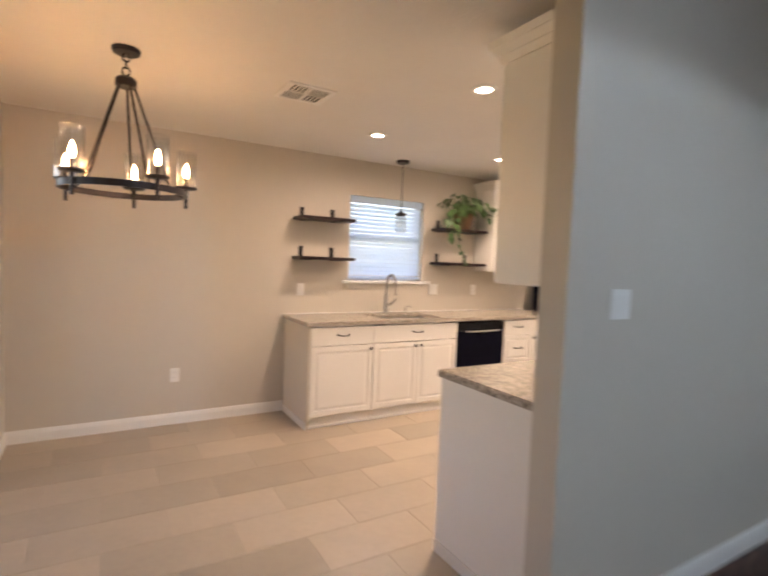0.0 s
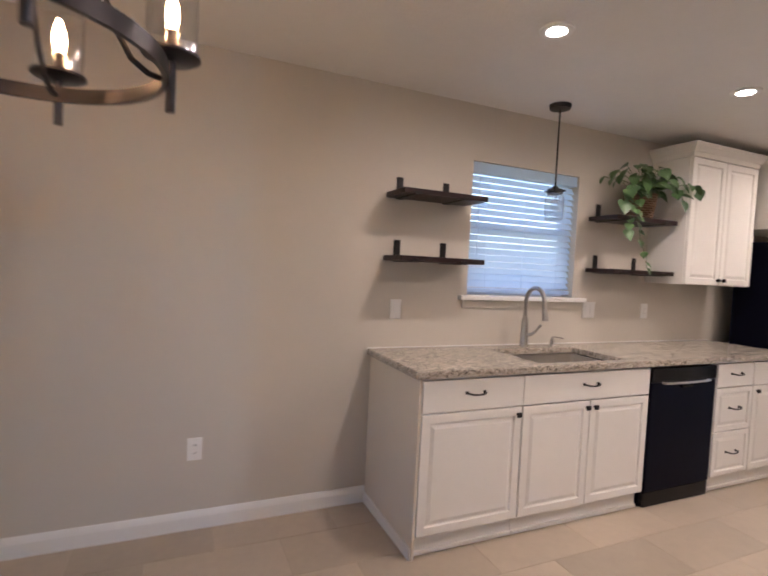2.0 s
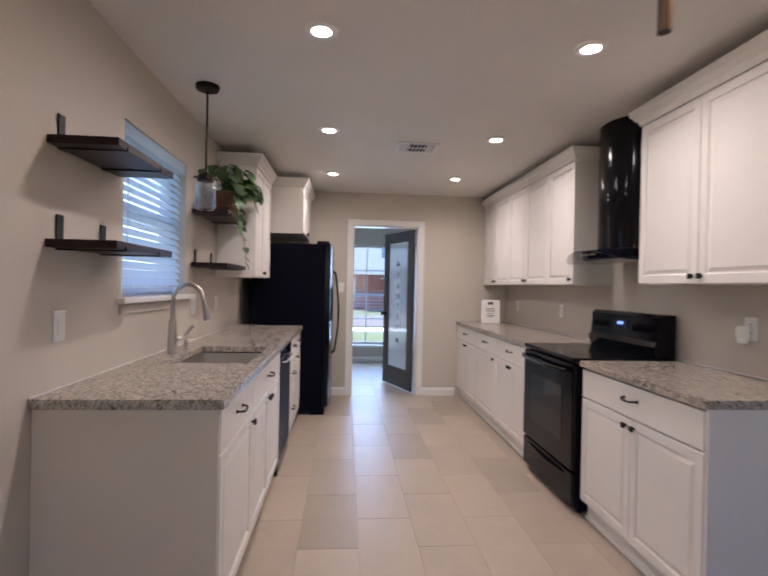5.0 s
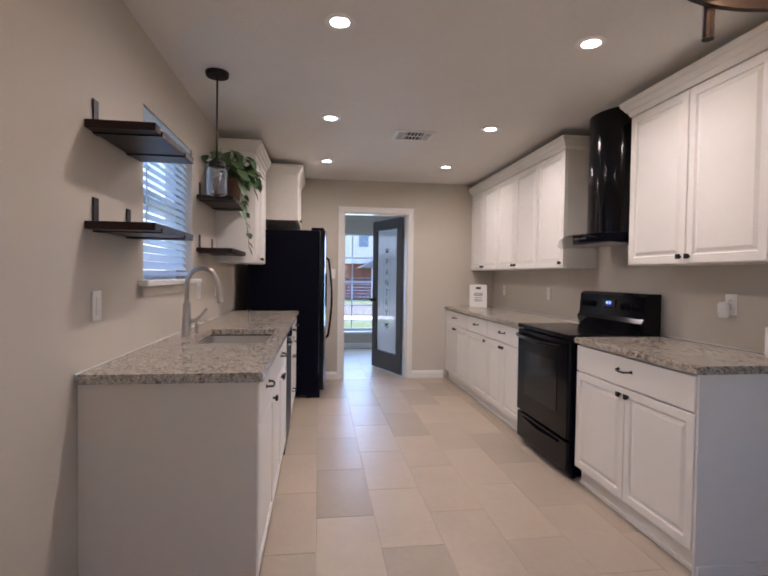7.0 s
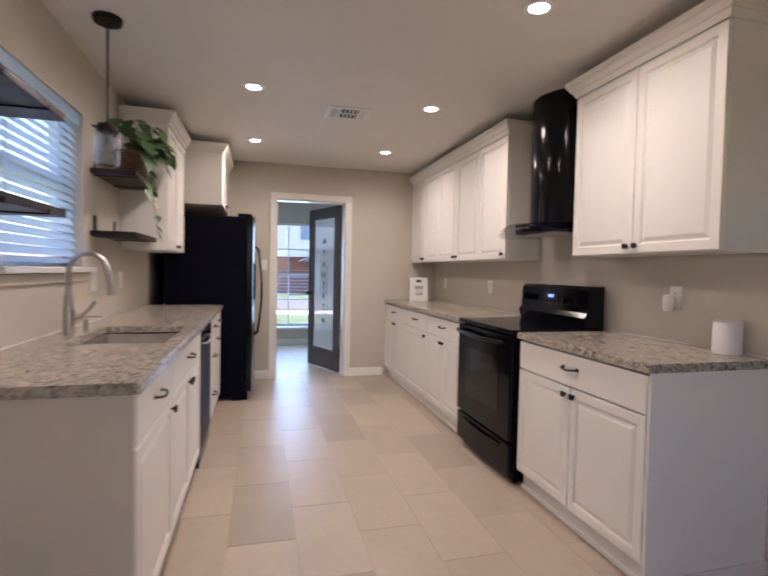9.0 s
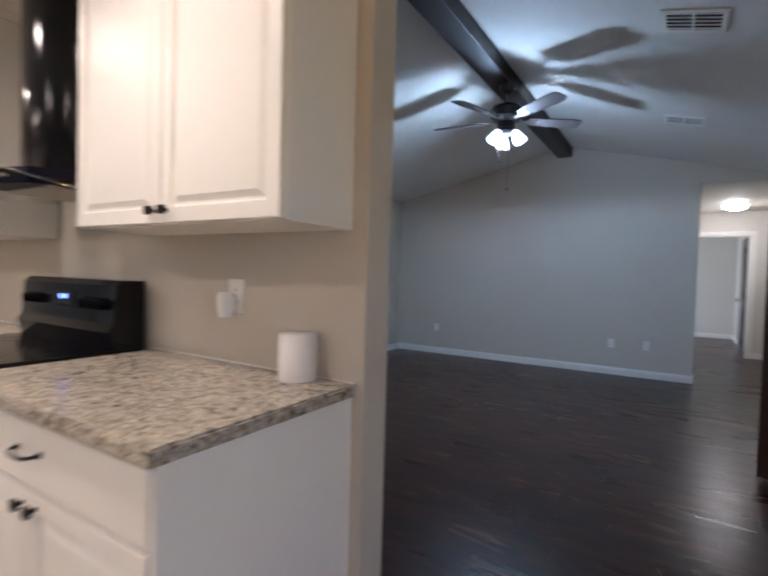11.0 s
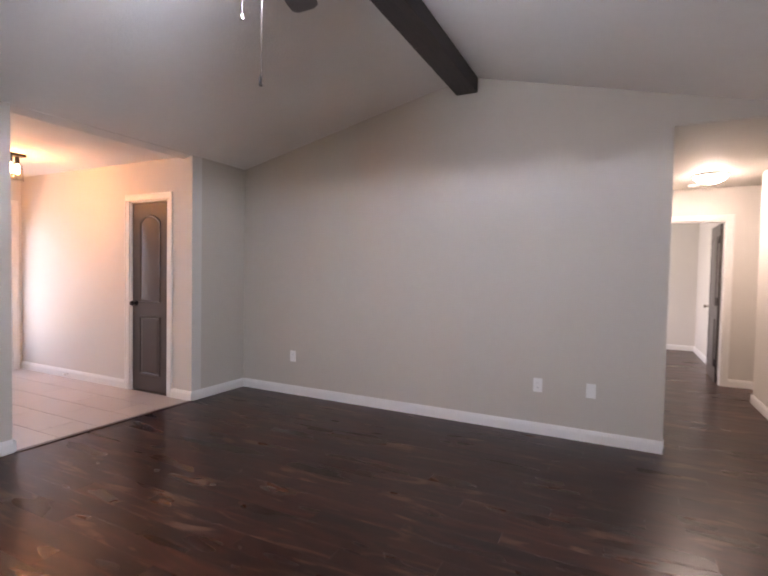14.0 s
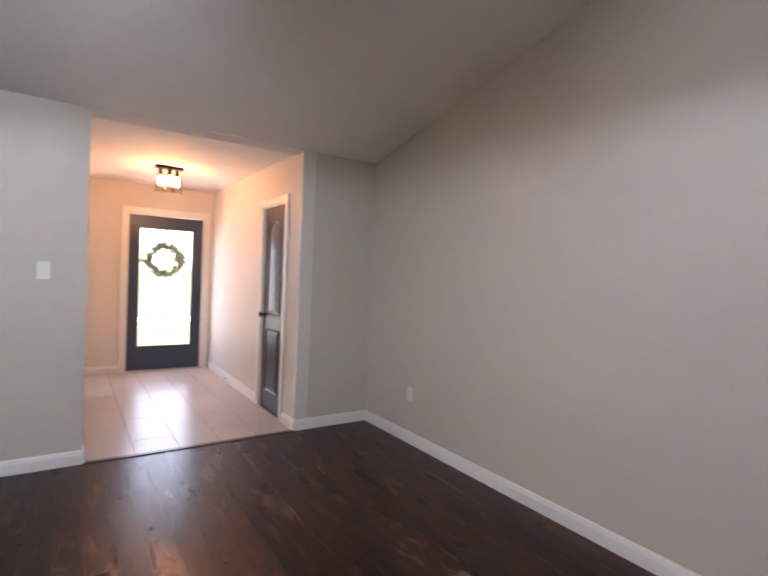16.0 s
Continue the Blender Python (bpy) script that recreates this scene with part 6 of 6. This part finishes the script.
def ceiling_fan():
    ob = thing("ceiling_fan", "dark five-blade ceiling fan with lit glass shades", "ceiling fan", (FAN_X, FAN_Y, 2.0))
    z = lambda h: h - 2.0
    part("canopy", lathe(fresh(), [(0.0, z(2.896)), (0.068, z(2.896)), (0.068, z(2.875)), (0.050, z(2.838)), (0.022, z(2.825)), (0.0, z(2.825))], 24), M_BRONZE, ob, smooth=True)
    part("downrod", cyl(fresh(), (0, 0, z(2.72)), (0, 0, z(2.826)), 0.012, seg=12), M_BRONZE, ob)
    part("motor_housing", lathe(fresh(), [(0.0, z(2.735)), (0.05, z(2.733)), (0.115, z(2.715)), (0.140, z(2.685)), (0.140, z(2.617)), (0.110, z(2.587)), (0.075, z(2.579)), (0.075, z(2.527)), (0.0, z(2.523))], 32), M_BRONZE, ob, smooth=True)
    bl = fresh()
    outline = [(0.20, -0.050), (0.36, -0.062), (0.58, -0.072), (0.645, -0.064), (0.665, -0.040), (0.668, 0.040), (0.645, 0.064), (0.58, 0.072), (0.36, 0.062), (0.20, 0.050)]
    extrude_outline(bl, outline, 0.007, "z")
    blade = finish("blade", bl, M_BLADE)
    ar = fresh()
    extrude_outline(ar, [(0.10, -0.016), (0.17, -0.014), (0.215, -0.040), (0.275, -0.034), (0.285, 0.0), (0.275, 0.034), (0.215, 0.040), (0.17, 0.014), (0.10, 0.016)], 0.006, "z")
    arm = finish("blade_arm", ar, M_NICKEL)
    for k in range(5):
        a = 144 + 72 * k
        b = new("blade", blade)
        b.parent = ob
        b.matrix_local = pose(0, 0, z(2.595), 0, 0, a) @ pose(0, 0, 0, -12, 0, 0)
        tagged(b, "dark wooden fan blade")
        c = new("blade_arm", arm)
        c.parent = ob
        c.matrix_local = pose(0, 0, z(2.587), 0, 0, a) @ pose(0, 0, 0, -12, 0, 0)
    part("light_fitter", lathe(fresh(), [(0.0, z(2.523)), (0.070, z(2.519)), (0.082, z(2.497)), (0.060, z(2.467)), (0.0, z(2.459))], 24), M_BRONZE, ob, smooth=True)
    for k in range(3):
        a = radians(58 + 120 * k)
        m = Matrix.Translation((0.085 * math.cos(a), 0.085 * math.sin(a), z(2.485))) @ Matrix.Rotation(a, 4, "Z") @ Matrix.Rotation(radians(-30), 4, "Y")
        bm = lathe(fresh(), [(0.022, 0.010), (0.029, -0.010), (0.040, -0.036), (0.048, -0.068), (0.055, -0.098), (0.050, -0.103), (0.0, -0.103)], 22)
        bmesh.ops.transform(bm, matrix=m, verts=bm.verts)
        part("shade", bm, M_FANGLOW, ob, "glowing frosted glass shade", True)
    for x, y, end, fob in ((0.075, -0.055, 2.27, 0.02), (-0.004, -0.070, 2.035, 0.035)):
        part("pull_chain", cyl(fresh(), (x, y, z(end)), (x, y, z(2.477)), 0.0012, seg=6), M_BRONZE, ob)
        part("chain_fob", cyl(fresh(), (x, y, z(end - fob)), (x, y, z(end)), 0.007, 0.005, 10), M_BLACK, ob)


ceiling_fan()

# hall dome, smoke alarm, entry light
ob = thing("ceiling_light", "round frosted flush ceiling light, switched on", "ceiling light", (-0.10, -6.60, 2.34))
part("base", lathe(fresh(), [(0.0, 0.095), (0.165, 0.095), (0.165, 0.075), (0.0, 0.075)], 32), M_PLASTIC, ob, smooth=True)
part("shade", lathe(fresh(), [(0.0, 0.0), (0.06, 0.006), (0.11, 0.026), (0.145, 0.055), (0.155, 0.074), (0.0, 0.0745)], 32), M_HALLGLOW, ob, "glowing frosted glass dome", True)
ob = thing("door_chime", "small white door chime box high on the hall wall", "door chime", (HX0 + 0.001, -6.12, 2.10))
part("housing", box(fresh(), 0.0, 0.045, -0.06, 0.06, -0.085, 0.085, 0.006), M_PLASTIC, ob)
part("grille", box(fresh(), 0.0455, 0.048, -0.04, 0.04, -0.06, 0.06, 0.002), M_TRIM, ob)
ob = thing("smoke_alarm", "white round smoke alarm on the hall ceiling", "smoke alarm", (-0.02, -7.20, 2.40))
part("shell", lathe(fresh(), [(0.0, 0.0), (0.045, 0.002), (0.062, 0.016), (0.065, 0.0365), (0.0, 0.0365)], 24), M_PLASTIC, ob, smooth=True)


def entry_light():
    ob = thing("ceiling_light", "black semi-flush ceiling light with clear glass shades, lit amber", "ceiling light", (6.17, -3.0, 2.16))
    top = EAVE - 0.003 - 2.16
    part("canopy", box(fresh(), -0.055, 0.055, -0.135, 0.135, top - 0.028, top - 0.001, 0.006), M_BLACK, ob, "black bar canopy")
    for k, (x, y) in enumerate(((0.015, -0.082), (-0.03, 0.0), (0.015, 0.082))):
        part("socket", cyl(fresh(), (x, y, top - 0.028), (x, y, top - 0.10), 0.020, seg=14), M_BRONZE, ob)
        g = lathe(fresh(), [(0.030, top - 0.085), (0.046, top - 0.105), (0.055, top - 0.265), (0.052, top - 0.265), (0.043, top - 0.107), (0.028, top - 0.088)], 22, (x, y), True)
        part("shade", g, M_JAR, ob, "clear seeded glass shade", True).visible_shadow = False
        part("bulb", lathe(fresh(), [(0.0, top - 0.20), (0.016, top - 0.192), (0.024, top - 0.168), (0.018, top - 0.132), (0.012, top - 0.101)], 16, (x, y)), M_BULB_ENTRY, ob, "glowing amber bulb", True)


entry_light()

# plug adapter with its cable on the living room outlet
ob = thing("power_adapter", "white plug adapter with a dark cable end on the floor", "adapter", (LX1 - 0.012, -1.64, 0.0))
part("plug_body", box(fresh(), -0.045, 0.0, -0.032, 0.032, 0.235, 0.335, 0.006), M_PLASTIC, ob)
pts = [(-0.03, 0.0, 0.236), (-0.035, 0.0, 0.18), (-0.05, -0.02, 0.13), (-0.06, -0.05, 0.10), (-0.05, -0.035, 0.07), (-0.045, 0.0, 0.05), (-0.05, 0.01, 0.012)]
part("cable", tube(fresh(), pts, 0.004, 8), M_BLACK, ob, "thin dark cable", True)
part("cable_end", box(fresh(), -0.085, -0.03, -0.03, 0.03, 0.0, 0.05, 0.01), M_BLACK, ob, "black cable connector")
ob = thing("door_stop", "small spring door stop on the baseboard", "door stop", (LX0 + 0.018, -1.98, 0.05))
part("spring", cyl(fresh(), (0, 0, 0), (0.06, 0, 0), 0.006, seg=10), M_STEEL, ob)
part("rubber_tip", cyl(fresh(), (0.06, 0, 0), (0.075, 0, 0), 0.009, seg=10), M_PLASTIC, ob)

ob = thing("door_stop", "small spring door stop on the entry baseboard", "door stop", (6.55, EY0 + 0.018, 0.05))
part("spring", cyl(fresh(), (0, 0, 0), (0, 0.06, 0), 0.006, seg=10), M_STEEL, ob)
part("rubber_tip", cyl(fresh(), (0, 0.06, 0), (0, 0.075, 0), 0.009, seg=10), M_PLASTIC, ob)

# ---- outside ----
def neighbour_house(loc, w, d):
    ob = thing("house", "two-storey house, pale siding over red brick, across the road", "house", loc, -90)
    part("wall", box(fresh(), -w / 2, w / 2, 0, d, 0, 2.25), M_BRICK, ob, "red brick lower walls")
    part("wall", box(fresh(), -w / 2 - 0.1, w / 2 + 0.1, -0.35, d, 2.254, 5.3), M_SIDING, ob, "pale siding upper walls")
    bm = extrude_outline(fresh(), [(-0.9, 5.3), (d / 2, 7.8), (d + 0.6, 5.3)], w + 1.0, "x")
    bmesh.ops.translate(bm, vec=(-w / 2 - 0.5, 0, 0), verts=bm.verts)
    part("roof", bm, M_ROOF, ob, "grey shingle roof")
    bm = extrude_outline(fresh(), [(-1.9, 1.95), (1.9, 1.95), (0.3, 2.75), (-0.3, 2.75)], 2.0, "y")
    bmesh.ops.translate(bm, vec=(5.0, -2.38, 0), verts=bm.verts)
    part("porch_roof", bm, M_ROOF, ob, "low grey porch roof")
    for x in (4.05, 6.5):
        part("column", box(fresh(), x - 0.15, x + 0.15, -2.2, -1.9, 0, 1.95, 0.01), M_SIDING, ob, "white porch column")
    for x in (-6.2, -4.2, -2.0, 0.4, 3.55, 6.2):
        win = part("window", box(fresh(), x - 0.36, x + 0.36, -0.40, -0.348, 3.25, 4.35, 0.01), M_SIDING, ob, "upper sash window")
        part("pane", box(fresh(), x - 0.30, x + 0.30, -0.412, -0.402, 3.31, 4.29), M_BLUEPANE, win)
    for x in (-5.4, -2.2, 1.0):
        win = part("window", box(fresh(), x - 0.62, x + 0.62, -0.04, 0.02, 0.55, 2.0, 0.01), M_SIDING, ob)
        for i in (0, 1):
            part("pane", box(fresh(), x - 0.55, x + 0.55, -0.052, -0.042, 0.61 + 0.69 * i, 1.25 + 0.69 * i), M_BLUEPANE, win)
    part("door", box(fresh(), 4.6, 5.5, -0.04, 0.02, 0, 1.95, 0.01), M_NAVY, ob)
    return ob


neighbour_house((30.0, 4.2, -0.2), 15, 8)
fence = thing("fence", "pale board fence behind the kitchen window", "fence", (2.5, 9.0, -0.2))
bd = finish("board", box(fresh(), -0.068, 0.068, -0.01, 0.01, 0, 1.7, 0.003), M_SIDING)
for k in range(60):
    o = new("board", bd)
    o.parent = fence
    o.location = (-6 + 0.15 * k + (0.002 * math.sin(k * 7)), 0, 0.02 * math.sin(k * 3.1) + 0.02)

# ---- floor pieces ----
def lay(floor, name, material, x0, x1, y0, y1, length, width, phase, ybase, gap, left=None, edge=0.0012, uneven=0.0002):
    """Rectangular pieces in running bond, their long side along x; meshes are shared by size."""
    meshes = {}
    j0, j1 = math.floor((y0 - ybase) / width), math.ceil((y1 - ybase) / width)
    for j in range(j0, j1):
        ya, yb = max(y0, ybase + j * width), min(y1, ybase + (j + 1) * width)
        if yb - ya < 0.02:
            continue
        start = phase(j)
        xl = left((ya + yb) / 2) if left else x0
        i0 = math.floor((xl - start) / length)
        i = i0
        while start + i * length < x1:
            xa, xb = max(xl, start + i * length), min(x1, start + (i + 1) * length)
            i += 1
            if xb - xa < 0.03:
                continue
            key = (round(xb - xa, 3), round(yb - ya, 3))
            if key not in meshes:
                hx, hy = key[0] / 2 - gap / 2, key[1] / 2 - gap / 2
                bm = fresh()
                lo = [bm.verts.new((sx * hx, sy * hy, -0.0035)) for sx, sy in ((-1, -1), (1, -1), (1, 1), (-1, 1))]
                c = edge
                hi = [bm.verts.new((sx * (hx - c), sy * (hy - c), 0.0)) for sx, sy in ((-1, -1), (1, -1), (1, 1), (-1, 1))]
                ml = [bm.verts.new((sx * hx, sy * hy, -edge)) for sx, sy in ((-1, -1), (1, -1), (1, 1), (-1, 1))]
                for A, B in ((lo, ml), (ml, hi)):
                    for k in range(4):
                        bm.faces.new((A[k], A[(k + 1) % 4], B[(k + 1) % 4], B[k]))
                bm.faces.new(hi)
                meshes[key] = finish(name, bm, material)
            o = new(name, meshes[key])
            o.parent = floor
            o.location = ((xa + xb) / 2, (ya + yb) / 2, uneven * math.sin(xa * 91 + ya * 57))


def bay_left(y):
    if y > 3.80 or y < 1.6:
        return KX0
    if y > 3.22:
        return -0.76 - (3.83 - y)
    return -1.36 if y > 2.18 else -0.76 - (y - 1.57)


lay(floor_kitchen, "tile", M_TILE, KX0, KX1 + T, 1.16, KY1, 0.613, 0.305, lambda j: 2.12 if j % 2 == 0 else 1.808, 3.13, 0.0022, bay_left)
lay(floor_kitchen, "tile", M_TILE, KX1 + T, BX1, 1.05, KY1, 0.613, 0.305, lambda j: 2.12 if j % 2 == 0 else 1.808, 3.13, 0.0022)
lay(floor_entry, "tile", M_TILE_ENTRY, LX1 + 0.008, EX1, EY0, EY1, 0.613, 0.307, lambda j: 5.17 if j % 2 == 0 else 4.86, -2.571, 0.0035)
lay(floor_living, "plank", M_PLANK, LX0 + 0.002, LX1 - 0.03, LY0, 1.13, 1.22, 0.128, lambda j: (j * 0.47) % 1.22, -4.53, 0.0006, None, 0.0004, 0.0)
lay(floor_living, "plank", M_PLANK, -1.75, HX1, HY0, LY0, 1.22, 0.128, lambda j: (j * 0.47) % 1.22, -4.53, 0.0006, None, 0.0004, 0.0)
lay(floor_living, "plank", M_PLANK, -0.50, 1.2, -10.6, HY0, 1.22, 0.256, lambda j: (j * 0.47) % 1.22, -4.53, 0.0006, None, 0.0004, 0.0)
